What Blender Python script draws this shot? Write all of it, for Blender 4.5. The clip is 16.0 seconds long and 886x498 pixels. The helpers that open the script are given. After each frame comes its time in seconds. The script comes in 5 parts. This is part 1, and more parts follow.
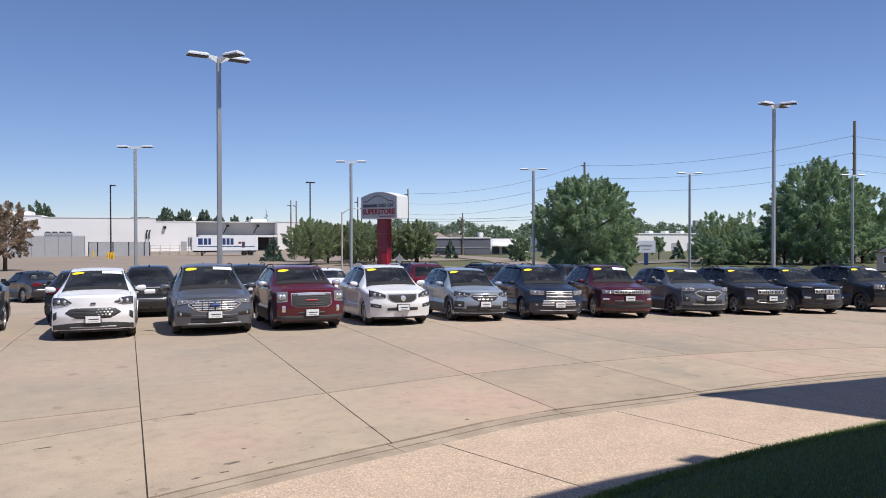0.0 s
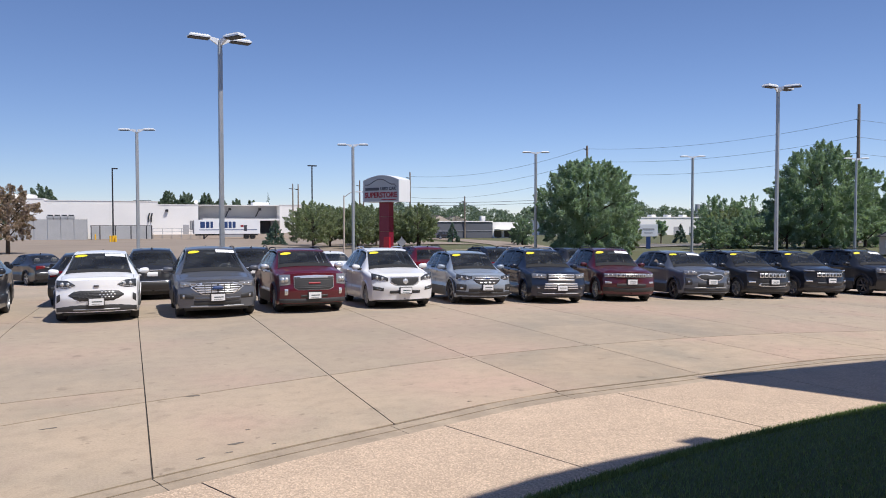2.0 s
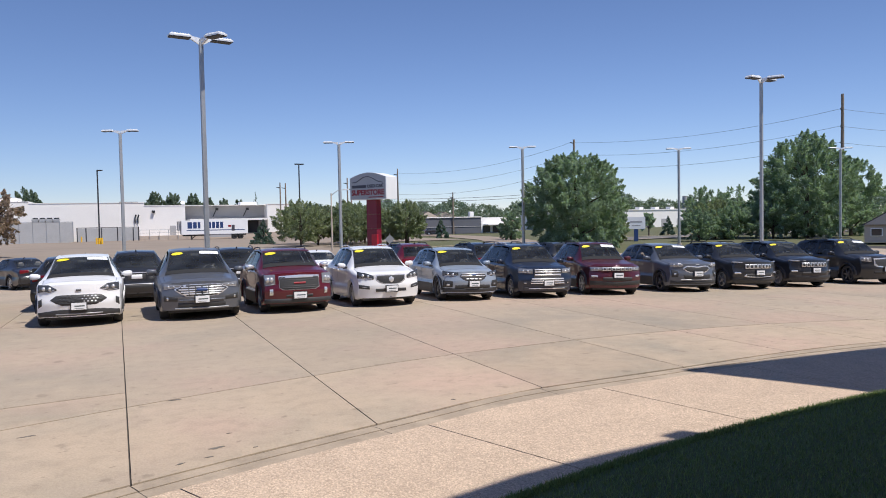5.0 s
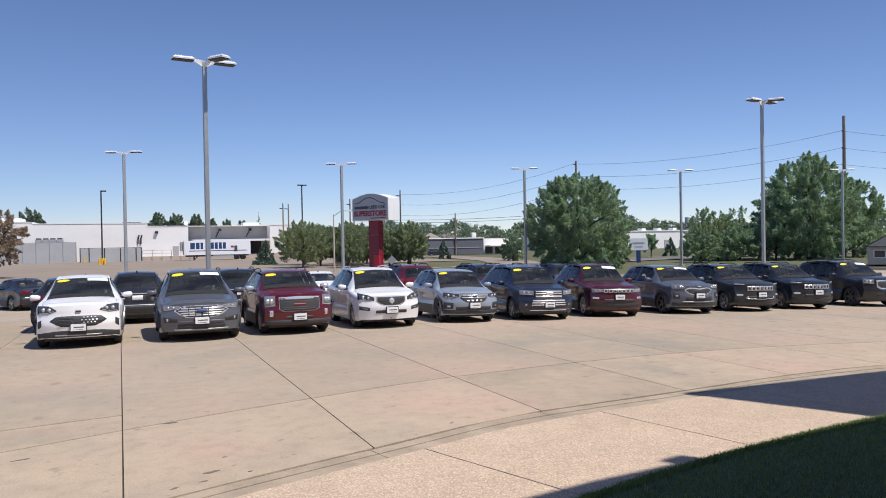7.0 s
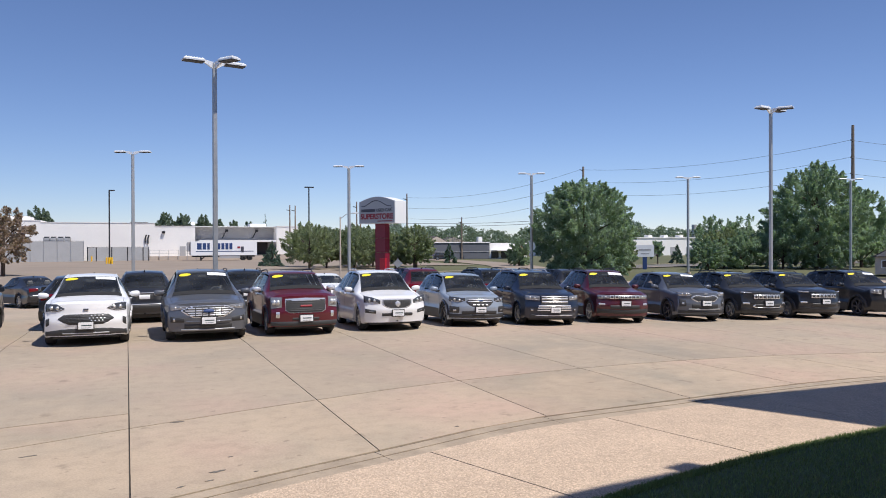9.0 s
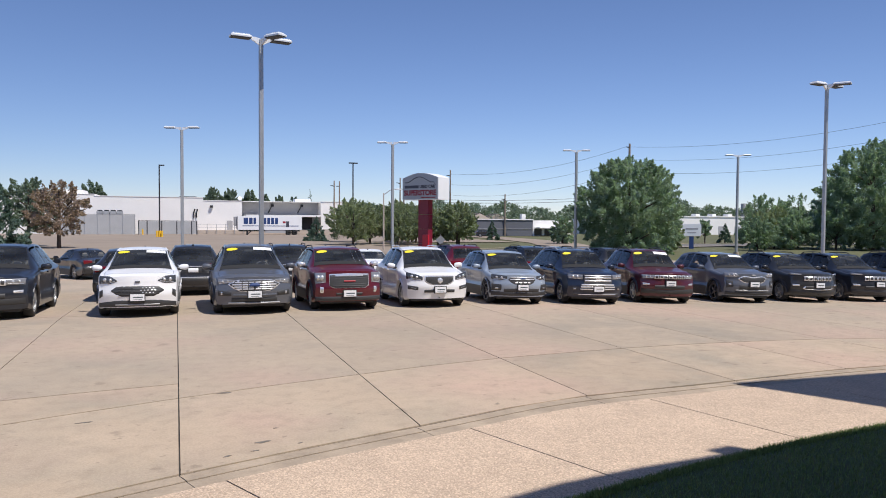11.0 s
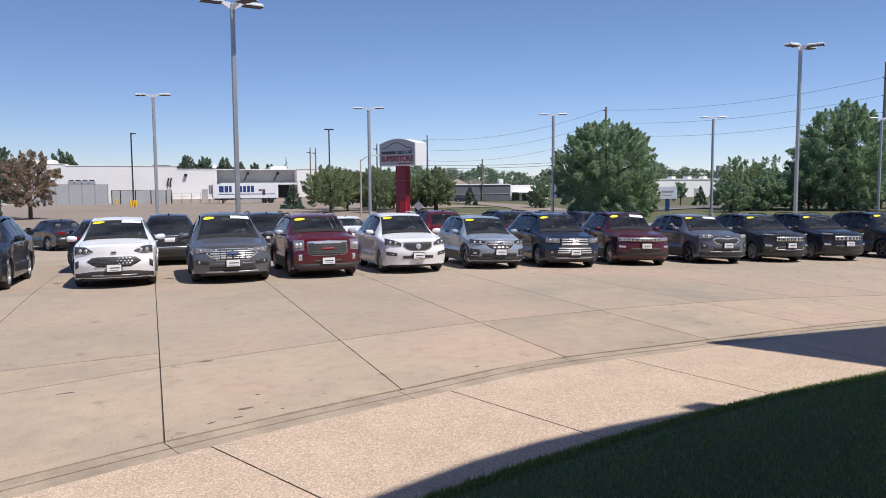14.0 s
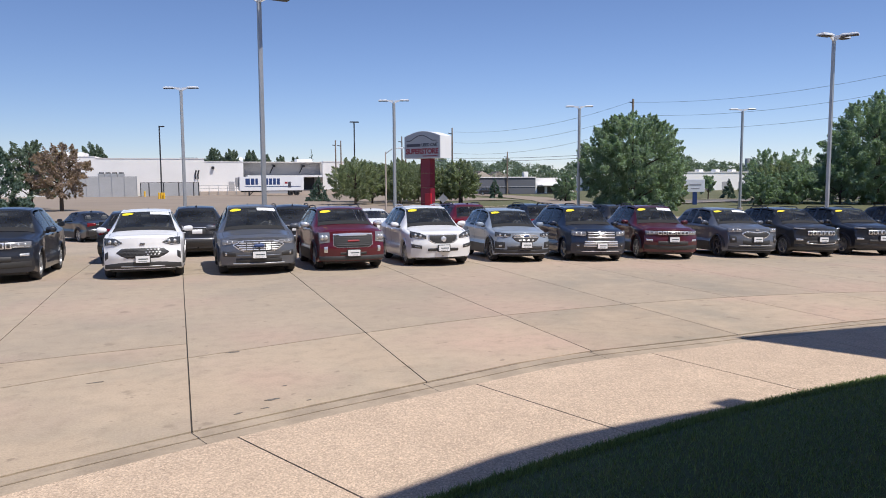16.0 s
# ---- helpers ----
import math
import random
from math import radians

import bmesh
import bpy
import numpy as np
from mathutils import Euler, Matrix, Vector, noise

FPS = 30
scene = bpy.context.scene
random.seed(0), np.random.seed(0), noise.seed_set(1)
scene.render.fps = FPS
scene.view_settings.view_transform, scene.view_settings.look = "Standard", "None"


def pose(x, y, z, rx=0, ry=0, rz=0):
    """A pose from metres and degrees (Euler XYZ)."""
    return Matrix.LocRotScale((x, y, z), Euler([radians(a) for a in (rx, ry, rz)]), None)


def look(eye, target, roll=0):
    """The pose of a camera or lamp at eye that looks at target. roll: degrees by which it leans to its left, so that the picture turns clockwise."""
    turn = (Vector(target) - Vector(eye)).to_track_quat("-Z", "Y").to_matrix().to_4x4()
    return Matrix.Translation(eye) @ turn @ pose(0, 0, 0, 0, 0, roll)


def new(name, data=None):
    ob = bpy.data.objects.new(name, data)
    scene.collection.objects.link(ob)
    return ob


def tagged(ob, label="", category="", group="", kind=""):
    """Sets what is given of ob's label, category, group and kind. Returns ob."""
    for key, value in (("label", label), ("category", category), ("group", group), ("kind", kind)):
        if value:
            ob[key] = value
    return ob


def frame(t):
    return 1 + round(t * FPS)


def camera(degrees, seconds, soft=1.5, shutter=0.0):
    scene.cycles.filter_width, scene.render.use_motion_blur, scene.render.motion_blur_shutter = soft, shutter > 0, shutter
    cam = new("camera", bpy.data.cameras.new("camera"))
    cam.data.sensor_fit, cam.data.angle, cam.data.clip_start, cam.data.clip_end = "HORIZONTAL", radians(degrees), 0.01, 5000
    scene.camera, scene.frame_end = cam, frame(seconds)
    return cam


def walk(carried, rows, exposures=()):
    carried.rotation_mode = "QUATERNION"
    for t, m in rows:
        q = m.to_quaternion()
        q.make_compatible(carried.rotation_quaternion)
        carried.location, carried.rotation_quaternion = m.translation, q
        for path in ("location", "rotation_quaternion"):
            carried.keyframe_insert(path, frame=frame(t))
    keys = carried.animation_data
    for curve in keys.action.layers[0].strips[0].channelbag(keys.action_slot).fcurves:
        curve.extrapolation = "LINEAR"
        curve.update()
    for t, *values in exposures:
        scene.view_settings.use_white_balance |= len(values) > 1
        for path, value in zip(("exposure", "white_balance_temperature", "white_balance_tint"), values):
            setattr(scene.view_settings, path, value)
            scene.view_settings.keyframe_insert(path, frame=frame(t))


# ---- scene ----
cam = camera(61.7, 16.0, soft=0.95)
# t, x, y, z, pitch, roll, yaw
PATH = [
    (0, 0.000, -0.000, 2.131, -0.636, 0.123, -22.259),
    (0.5, -0.002, -0.018, 2.129, -0.933, 0.044, -22.267),
    (1, -0.004, -0.017, 2.129, -1.279, -0.056, -22.217),
    (1.5, -0.012, -0.004, 2.128, -1.616, -0.089, -22.157),
    (2, -0.007, 0.003, 2.118, -1.902, 0.067, -22.105),
    (2.5, -0.019, -0.026, 2.127, -2.168, 0.311, -22.172),
    (3, 0.000, 0.032, 2.116, -2.339, 0.636, -22.287),
    (3.5, 0.011, 0.019, 2.117, -2.483, 0.849, -22.587),
    (6, 0.159, 0.007, 2.148, -1.567, 1.230, -22.989),
    (6.5, 0.164, 0.007, 2.148, -1.071, 1.166, -22.783),
    (7, 0.157, 0.004, 2.153, -0.602, 1.016, -22.753),
    (7.5, 0.155, -0.002, 2.153, -0.206, 0.842, -22.859),
    (8, 0.143, 0.006, 2.158, 0.004, 0.596, -23.048),
    (8.5, 0.144, 0.012, 2.155, 0.014, 0.378, -23.038),
    (9, 0.128, -0.010, 2.151, -0.295, 0.200, -22.293),
    (9.5, 0.133, -0.008, 2.149, -0.820, 0.034, -20.410),
    (9.7, 0.134, -0.017, 2.148, -1.047, -0.033, -19.390),
    (11.8, 0.121, -0.029, 2.177, -2.678, -0.475, -19.019),
    (12, 0.120, -0.037, 2.175, -2.814, -0.470, -20.155),
    (12.5, 0.114, -0.036, 2.167, -3.245, -0.407, -22.149),
    (13, 0.103, -0.057, 2.168, -3.762, -0.222, -22.586),
    (13.5, 0.108, -0.069, 2.171, -4.267, 0.080, -21.718),
    (14, 0.106, -0.084, 2.171, -4.752, 0.373, -20.702),
    (14.5, 0.114, -0.058, 2.165, -5.093, 0.505, -19.876),
    (15, 0.116, -0.054, 2.162, -5.291, 0.525, -19.415),
    (15.5, 0.111, -0.038, 2.159, -5.333, 0.456, -19.104),
    (16, 0.104, -0.032, 2.163, -5.294, 0.294, -18.807),
]
walk(cam, [(t, pose(x, y, z, 90 + p, r, w)) for t, x, y, z, p, r, w in PATH],
     [(0.0, 0.12, 6330, 12), (16.0, 0.12, 6330, 12)])

# ---- light ----
SUN = Vector((0.30, -0.40, 0.866)).normalized()
world = bpy.data.worlds.new("sky")
scene.world = world
world.use_nodes = True
sky = world.node_tree.nodes.new("ShaderNodeTexSky")
sky.sky_type, sky.sun_disc = "NISHITA", False
sky.sun_elevation, sky.sun_rotation = radians(60), radians(217)
sky.air_density, sky.dust_density, sky.ozone_density = 1.0, 0.0, 4.0
sky.altitude = 1000
tint = world.node_tree.nodes.new("ShaderNodeMix")
tint.data_type, tint.blend_type = "RGBA", "MULTIPLY"
tint.inputs[0].default_value = 1.0
tint.inputs[7].default_value = (0.935, 0.93, 1.075, 1)
world.node_tree.links.new(sky.outputs[0], tint.inputs[6])
world.node_tree.links.new(tint.outputs[2], world.node_tree.nodes["Background"].inputs[0])
world.node_tree.nodes["Background"].inputs[1].default_value = 0.094
sun_data = bpy.data.lights.new("sun", "SUN")
sun_data.energy, sun_data.angle, sun_data.color = 4.3, radians(0.55), (1.0, 0.95, 0.87)
sun = new("sun", sun_data)
sun.matrix_world = look((0, 0, 30), Vector((0, 0, 30)) - SUN)
scene.view_settings.exposure = 0.0


# ---- materials ----
def material(name, colour, rough=0.6, metal=0.0, grain=0.0, scale=30.0, stain=0.0, stain_scale=1.5, bump=0.0,
             bump_scale=None, coat=0.0, per_object=0.0, per_island=0.0, stain_colour=None, spec=0.5, spots=0.0, patch_colour=None, translucent=0.0,
             pebble=0.0, mottle=0.0):
    """A surface with fine grain, broad stains, relief and a shift from piece to piece."""
    m = bpy.data.materials.new(name)
    m.use_nodes = True
    t = m.node_tree
    b = t.nodes["Principled BSDF"]
    b.inputs["Roughness"].default_value = rough
    b.inputs["Metallic"].default_value = metal
    b.inputs["Coat Weight"].default_value = coat
    b.inputs["Coat Roughness"].default_value = 0.04
    b.inputs["Specular IOR Level"].default_value = spec
    b.inputs["Base Color"].default_value = (*colour, 1)
    if translucent:
        tr = t.nodes.new("ShaderNodeBsdfTranslucent")
        tr.inputs[0].default_value = (colour[0] * 1.5, colour[1] * 1.6, colour[2] * 0.8, 1)
        mx = t.nodes.new("ShaderNodeMixShader")
        mx.inputs[0].default_value = translucent
        t.links.new(b.outputs[0], mx.inputs[1])
        t.links.new(tr.outputs[0], mx.inputs[2])
        t.links.new(mx.outputs[0], t.nodes["Material Output"].inputs[0])
    if not (grain or stain or bump or per_object or per_island):
        return m
    co = t.nodes.new("ShaderNodeNewGeometry").outputs["Position"]
    base = t.nodes.new("ShaderNodeRGB")
    base.outputs[0].default_value = (*colour, 1)
    out = base.outputs[0]

    def mix(a, factor, colour_b, kind="MIX"):
        n = t.nodes.new("ShaderNodeMix")
        n.data_type, n.blend_type = "RGBA", kind
        t.links.new(factor, n.inputs[0])
        t.links.new(a, n.inputs[6])
        n.inputs[7].default_value = (*colour_b, 1)
        return n.outputs[2]

    def noise_node(s, detail=4.0, lo=0.35, hi=0.65, amount=1.0):
        n = t.nodes.new("ShaderNodeTexNoise")
        n.inputs["Scale"].default_value, n.inputs["Detail"].default_value = s, detail
        t.links.new(co, n.inputs["Vector"])
        r = t.nodes.new("ShaderNodeMapRange")
        r.inputs[1].default_value, r.inputs[2].default_value = lo, hi
        r.inputs[4].default_value = amount
        t.links.new(n.outputs[0], r.inputs[0])
        return r.outputs[0]

    dark = tuple(c * 0.45 for c in colour)
    if stain:
        out = mix(out, noise_node(stain_scale, 5, 0.42, 0.75, stain), stain_colour or dark)
        out = mix(out, noise_node(stain_scale * 0.23, 3, 0.4, 0.7, stain * 0.6), tuple(min(1, c * 1.25) for c in colour))
    if patch_colour:
        out = mix(out, noise_node(stain_scale * 0.5, 4, 0.48, 0.66, 0.75), patch_colour)
    if mottle:
        out = mix(out, noise_node(5.0, 9, 0.46, 0.68, mottle), tuple(c * 0.66 for c in colour))
        out = mix(out, noise_node(1.7, 8, 0.5, 0.7, mottle), tuple(min(1, c * 1.3) for c in colour))
    if pebble:
        n = t.nodes.new("ShaderNodeTexVoronoi")
        n.inputs["Scale"].default_value = 75.0
        t.links.new(co, n.inputs["Vector"])
        for lo, hi, tone in ((0.5, 0.22, 0.42), (0.6, 0.85, 1.75)):
            r = t.nodes.new("ShaderNodeMapRange")
            r.inputs[1].default_value, r.inputs[2].default_value, r.inputs[4].default_value = lo, hi, pebble
            t.links.new(n.outputs["Color"], r.inputs[0])
            out = mix(out, r.outputs[0], tuple(min(1, c * tone) for c in colour))
    if spots:
        out = mix(out, noise_node(2.3, 3, 0.66, 0.72, spots), tuple(c * 0.3 for c in colour))
        out = mix(out, noise_node(6.5, 2, 0.70, 0.73, spots), tuple(c * 0.25 for c in colour))
    if grain:
        out = mix(out, noise_node(scale, 6, 0.4, 0.72, grain), dark)
        out = mix(out, noise_node(scale * 2.3, 2, 0.52, 0.7, grain * 0.8), tuple(min(1, c * 1.6) for c in colour))
    for amount, source, socket in ((per_object, "ShaderNodeObjectInfo", "Random"), (per_island, "ShaderNodeNewGeometry", "Random Per Island")):
        if amount:
            n = t.nodes.new(source)
            r = t.nodes.new("ShaderNodeMapRange")
            r.inputs[3].default_value, r.inputs[4].default_value = 1 - amount, 1 + amount
            t.links.new(n.outputs[socket], r.inputs[0])
            h = t.nodes.new("ShaderNodeHueSaturation")
            t.links.new(r.outputs[0], h.inputs["Value"])
            t.links.new(out, h.inputs["Color"])
            out = h.outputs[0]
    t.links.new(out, b.inputs["Base Color"])
    if bump:
        n = t.nodes.new("ShaderNodeTexNoise")
        n.inputs["Scale"].default_value, n.inputs["Detail"].default_value = bump_scale or scale, 5
        t.links.new(co, n.inputs["Vector"])
        k = t.nodes.new("ShaderNodeBump")
        k.inputs["Strength"].default_value, k.inputs["Distance"].default_value = bump, 0.01
        t.links.new(n.outputs[0], k.inputs["Height"])
        t.links.new(k.outputs[0], b.inputs["Normal"])
    return m


CONCRETE = material("slab_concrete", (0.458, 0.357, 0.254), 0.85, grain=0.28, scale=38, stain=0.9, stain_scale=0.7, bump=0.22,
                    bump_scale=60, per_object=0.045, stain_colour=(0.29, 0.265, 0.205), spots=0.4, mottle=0.32, patch_colour=(0.56, 0.385, 0.288))
LANE = material("lane_concrete", (0.41, 0.327, 0.238), 0.85, grain=0.28, scale=38, stain=0.9, stain_scale=0.55, bump=0.18,
                bump_scale=60, per_object=0.03, stain_colour=(0.265, 0.243, 0.195), spots=0.34, mottle=0.27, patch_colour=(0.52, 0.365, 0.275))
AGGREGATE = material("exposed_aggregate", (0.60, 0.452, 0.325), 0.9, grain=0.5, scale=58, pebble=0.42, mottle=0.3, stain=0.3, stain_scale=1.3, bump=0.8,
                     bump_scale=45, per_object=0.04)
GUTTER = material("gutter_concrete", (0.41, 0.325, 0.235), 0.85, grain=0.22, scale=40, stain=0.45, stain_scale=2.2, bump=0.3, mottle=0.5)
JOINT = material("joint_filler", (0.055, 0.048, 0.042), 0.95, grain=0.3, scale=60)
SCUFF = material("rubber_scuff", (0.17, 0.15, 0.125), 0.9, grain=0.5, scale=40)
YARD = material("worn_tan_pavement", (0.295, 0.235, 0.18), 0.9, grain=0.12, scale=6, stain=0.3, stain_scale=0.12, bump=0.1)
ASPHALT = material("sunlit_asphalt", (0.17, 0.155, 0.14), 0.9, grain=0.2, scale=8, stain=0.3, stain_scale=0.15)
GRASS = material("lawn", (0.12, 0.12, 0.052), 0.9, grain=0.4, scale=3, stain=0.4, stain_scale=0.12, bump=0.3)
TURF = material("shaded_turf_soil", (0.08, 0.105, 0.04), 0.95, grain=0.4, scale=30, stain=0.3)
BLADE = material("grass_blade", (0.17, 0.225, 0.085), 0.6, per_island=0.55, translucent=0.25)
GALV = material("galvanised_steel", (0.42, 0.43, 0.44), 0.45, 0.6, grain=0.12, scale=9, stain=0.15, stain_scale=2)
LAMP_WHITE = material("lamp_housing", (0.80, 0.82, 0.84), 0.4, 0.2, stain=0.1)
SHADED_LENS = material("shade_dark_lens", (0.06, 0.065, 0.075), 0.6, spec=0.2)
DARK_METAL = material("dark_bronze_metal", (0.035, 0.035, 0.04), 0.5, 0.3)
WHITE_WALL = material("white_painted_block", (0.86, 0.83, 0.79), 0.85, grain=0.05, scale=3, stain=0.12, stain_scale=0.18, bump=0.1)
GREY_WALL = material("grey_painted_block", (0.38, 0.375, 0.38), 0.85, grain=0.06, scale=3, stain=0.12, stain_scale=0.2)
SLATE_WALL = material("slate_painted_block", (0.12, 0.125, 0.145), 0.85, grain=0.06, scale=3, stain=0.15, stain_scale=0.2)
BEIGE_WALL = material("beige_block", (0.50, 0.42, 0.35), 0.85, grain=0.1, scale=2, stain=0.2, stain_scale=0.2)
ROOF_DARK = material("dark_roof", (0.10, 0.085, 0.08), 0.9, grain=0.2, scale=4)
WOOD_POLE = material("weathered_timber_pole", (0.25, 0.195, 0.15), 0.85, grain=0.3, scale=12, stain=0.3)
WIRE = material("overhead_wire", (0.14, 0.145, 0.16), 0.6)
YELLOW = material("safety_yellow_paint", (0.85, 0.50, 0.02), 0.5, stain=0.12, stain_scale=4)
MESH_GREY = material("fence_slats", (0.42, 0.42, 0.42), 0.7, grain=0.2, scale=5, stain=0.2, stain_scale=0.6)
# grey of the sign's front includes the shade on it; the cabinet stays white
SIGN_FACE_SHADE = material("sign_face", (0.40, 0.405, 0.42), 0.45, stain=0.12, stain_scale=0.8)
SIGN_WHITE = material("sign_white", (0.82, 0.82, 0.82), 0.45, stain=0.06, stain_scale=1)
# the column's red with its shade mixed into the colour
SIGN_RED_SHADE = material("sign_red_shade", (0.20, 0.010, 0.030), 0.4, stain=0.1, stain_scale=1)
SIGN_RED = material("sign_red", (0.50, 0.012, 0.03), 0.4, stain=0.1, stain_scale=1)
SIGN_INK = material("sign_dark_ink", (0.06, 0.06, 0.08), 0.5)
SIGN_TEXT_RED = material("sign_letter_red", (0.28, 0.014, 0.025), 0.5)
BLUE_INK = material("trailer_blue", (0.02, 0.05, 0.16), 0.5)
BARK = material("bark", (0.10, 0.075, 0.055), 0.95, grain=0.5, scale=14, bump=0.8)
LEAF = material("maple_leaf", (0.25, 0.325, 0.26), 0.5, translucent=0.5, per_island=0.5)
LEAF_LIGHT = material("ash_leaf", (0.25, 0.285, 0.195), 0.5, translucent=0.5, per_island=0.45)
LEAF_BROWN = material("scorched_leaf", (0.33, 0.25, 0.215), 0.7, translucent=0.4, per_island=0.4)
LEAF_SPRUCE = material("spruce_needles", (0.10, 0.155, 0.125), 0.6, translucent=0.3, per_island=0.45)
LEAF_FAR = material("far_foliage", (0.17, 0.22, 0.165), 0.7, translucent=0.3, per_island=0.4)
# vehicles
GLASS = material("tinted_car_glass", (0.03, 0.032, 0.036), 0.04, spec=0.5)
CABIN = material("dark_cabin_trim", (0.12, 0.12, 0.12), 0.85, grain=0.2, scale=40)
DASH = material("black_dashboard", (0.022, 0.022, 0.023), 0.9, grain=0.2, scale=60)
SEAT = material("grey_seat_cloth", (0.24, 0.23, 0.22), 0.9, grain=0.2, scale=60)
TYRE = material("tyre_rubber", (0.032, 0.032, 0.033), 0.8, grain=0.2, scale=50)
ALLOY = material("alloy_wheel", (0.48, 0.49, 0.50), 0.3, 0.85)
ALLOY_DARK = material("dark_alloy_wheel", (0.13, 0.13, 0.14), 0.35, 0.7)
CHROME = material("chrome", (0.90, 0.90, 0.90), 0.18, 0.65)
BLACK_PLASTIC = material("black_plastic", (0.045, 0.045, 0.046), 0.55, grain=0.1, scale=80)
GREY_PLASTIC = material("grey_plastic", (0.055, 0.055, 0.058), 0.6, grain=0.1, scale=80)
HEADLAMP = material("headlamp_lens", (0.30, 0.30, 0.305), 0.22, 0.4, coat=0.6)
HEADLAMP_DARK = material("smoked_headlamp", (0.06, 0.062, 0.066), 0.2, coat=0.6)
LAMP_CORE = material("headlamp_reflector", (0.62, 0.62, 0.62), 0.25, 0.6)
TAIL_RED = material("tail_lamp_red", (0.16, 0.006, 0.010), 0.12)
STICKER_YELLOW = material("yellow_sticker", (0.88, 0.70, 0.03), 0.5)
STICKER_WHITE = material("white_sticker", (0.80, 0.82, 0.84), 0.5)
PLATE = material("dealer_plate", (0.82, 0.82, 0.82), 0.45)
PLATE_INK = material("plate_ink", (0.05, 0.08, 0.08), 0.5)


def paint(name, colour, flake=0.0):
    return material(name, colour, 0.34 if flake else 0.38, flake * 0.3, stain=0.10, stain_scale=2.2, coat=0.6)


def car_glass():
    """Tinted see-through glass with a clear shine."""
    m = bpy.data.materials.new("see_through_tinted_glass")
    m.use_nodes = True
    t = m.node_tree
    clear, shine, mx, fr = [t.nodes.new("ShaderNode" + k) for k in ("BsdfTransparent", "BsdfGlossy", "MixShader", "Fresnel")]
    clear.inputs[0].default_value = (0.66, 0.69, 0.69, 1)
    shine.inputs["Roughness"].default_value = 0.03
    fr.inputs["IOR"].default_value = 1.5
    t.links.new(fr.outputs[0], mx.inputs[0])
    t.links.new(clear.outputs[0], mx.inputs[1])
    t.links.new(shine.outputs[0], mx.inputs[2])
    # thin uneven dusty film, painted in as haze to lighten the dark glass
    dust_haze, film, noise, amount = [t.nodes.new("ShaderNode" + k) for k in ("BsdfDiffuse", "MixShader", "TexNoise", "MapRange")]
    dust_haze.inputs[0].default_value = (0.52, 0.55, 0.58, 1)
    noise.inputs["Scale"].default_value, noise.inputs["Detail"].default_value = 1.6, 5
    amount.inputs[1].default_value, amount.inputs[2].default_value = 0.3, 0.7
    amount.inputs[3].default_value, amount.inputs[4].default_value = 0.015, 0.065
    t.links.new(noise.outputs[0], amount.inputs[0])
    t.links.new(amount.outputs[0], film.inputs[0])
    t.links.new(mx.outputs[0], film.inputs[1])
    t.links.new(dust_haze.outputs[0], film.inputs[2])
    t.links.new(film.outputs[0], t.nodes["Material Output"].inputs[0])
    return m


CAR_GLASS = car_glass()


WHITE_PAINT = paint("white_paint", (0.87, 0.87, 0.875))
PEARL = paint("pearl_white_paint", (0.84, 0.835, 0.83))
STEEL_GREY = paint("steel_grey_paint", (0.115, 0.122, 0.14), 0.6)
MAROON = paint("maroon_paint", (0.11, 0.007, 0.016), 0.3)
SKY_SILVER = paint("blue_silver_paint", (0.30, 0.35, 0.42), 0.35)
NAVY = paint("navy_paint", (0.014, 0.021, 0.042), 0.25)
VELVET = paint("velvet_red_paint", (0.075, 0.008, 0.014), 0.25)
SLATE = paint("slate_grey_paint", (0.12, 0.132, 0.16), 0.6)
GRANITE = paint("granite_paint", (0.032, 0.032, 0.034), 0.35)
CHARCOAL = paint("charcoal_paint", (0.018, 0.021, 0.029), 0.3)
BLACK_PAINT = paint("black_paint", (0.02, 0.021, 0.025), 0.1)


# ---- builders ----
def mesh_object(name, verts, faces, mat, parent=None, label="", smooth=0.0):
    me = bpy.data.meshes.new(name)
    me.from_pydata([tuple(v) for v in verts], [], faces)
    me.materials.append(mat)
    if smooth:
        me.shade_smooth()
        me.set_sharp_from_angle(angle=radians(smooth))
    ob = new(name, me)
    if parent:
        ob.parent = parent
    return tagged(ob, label)


def part(name, bm, mat, parent, label="", smooth=0.0):
    """Links a bmesh as one mesh object under a thing or a part."""
    bmesh.ops.recalc_face_normals(bm, faces=bm.faces)
    me = bpy.data.meshes.new(name)
    bm.to_mesh(me)
    bm.free()
    me.materials.append(mat)
    if smooth:
        me.shade_smooth()
        me.set_sharp_from_angle(angle=radians(smooth))
    ob = new(name, me)
    ob.parent = parent
    return tagged(ob, label)


def empty(name, m, label, category, group="", kind=""):
    ob = new(name)
    ob.matrix_basis = m
    return tagged(ob, label, category, group, kind)


def box_bm(x0, x1, y0, y1, z0, z1, bevel=0.0, bm=None):
    own = bmesh.new()
    bmesh.ops.create_cube(own, size=1)
    for v in own.verts:
        v.co = Vector(((x0 + x1) / 2 + v.co.x * (x1 - x0), (y0 + y1) / 2 + v.co.y * (y1 - y0), (z0 + z1) / 2 + v.co.z * (z1 - z0)))
    if bevel:
        bmesh.ops.bevel(own, geom=own.edges[:], offset=bevel, segments=2, affect="EDGES")
    if bm is None:
        return own
    me = bpy.data.meshes.new("scratch")
    own.to_mesh(me)
    own.free()
    bm.from_mesh(me)
    bpy.data.meshes.remove(me)
    return bm


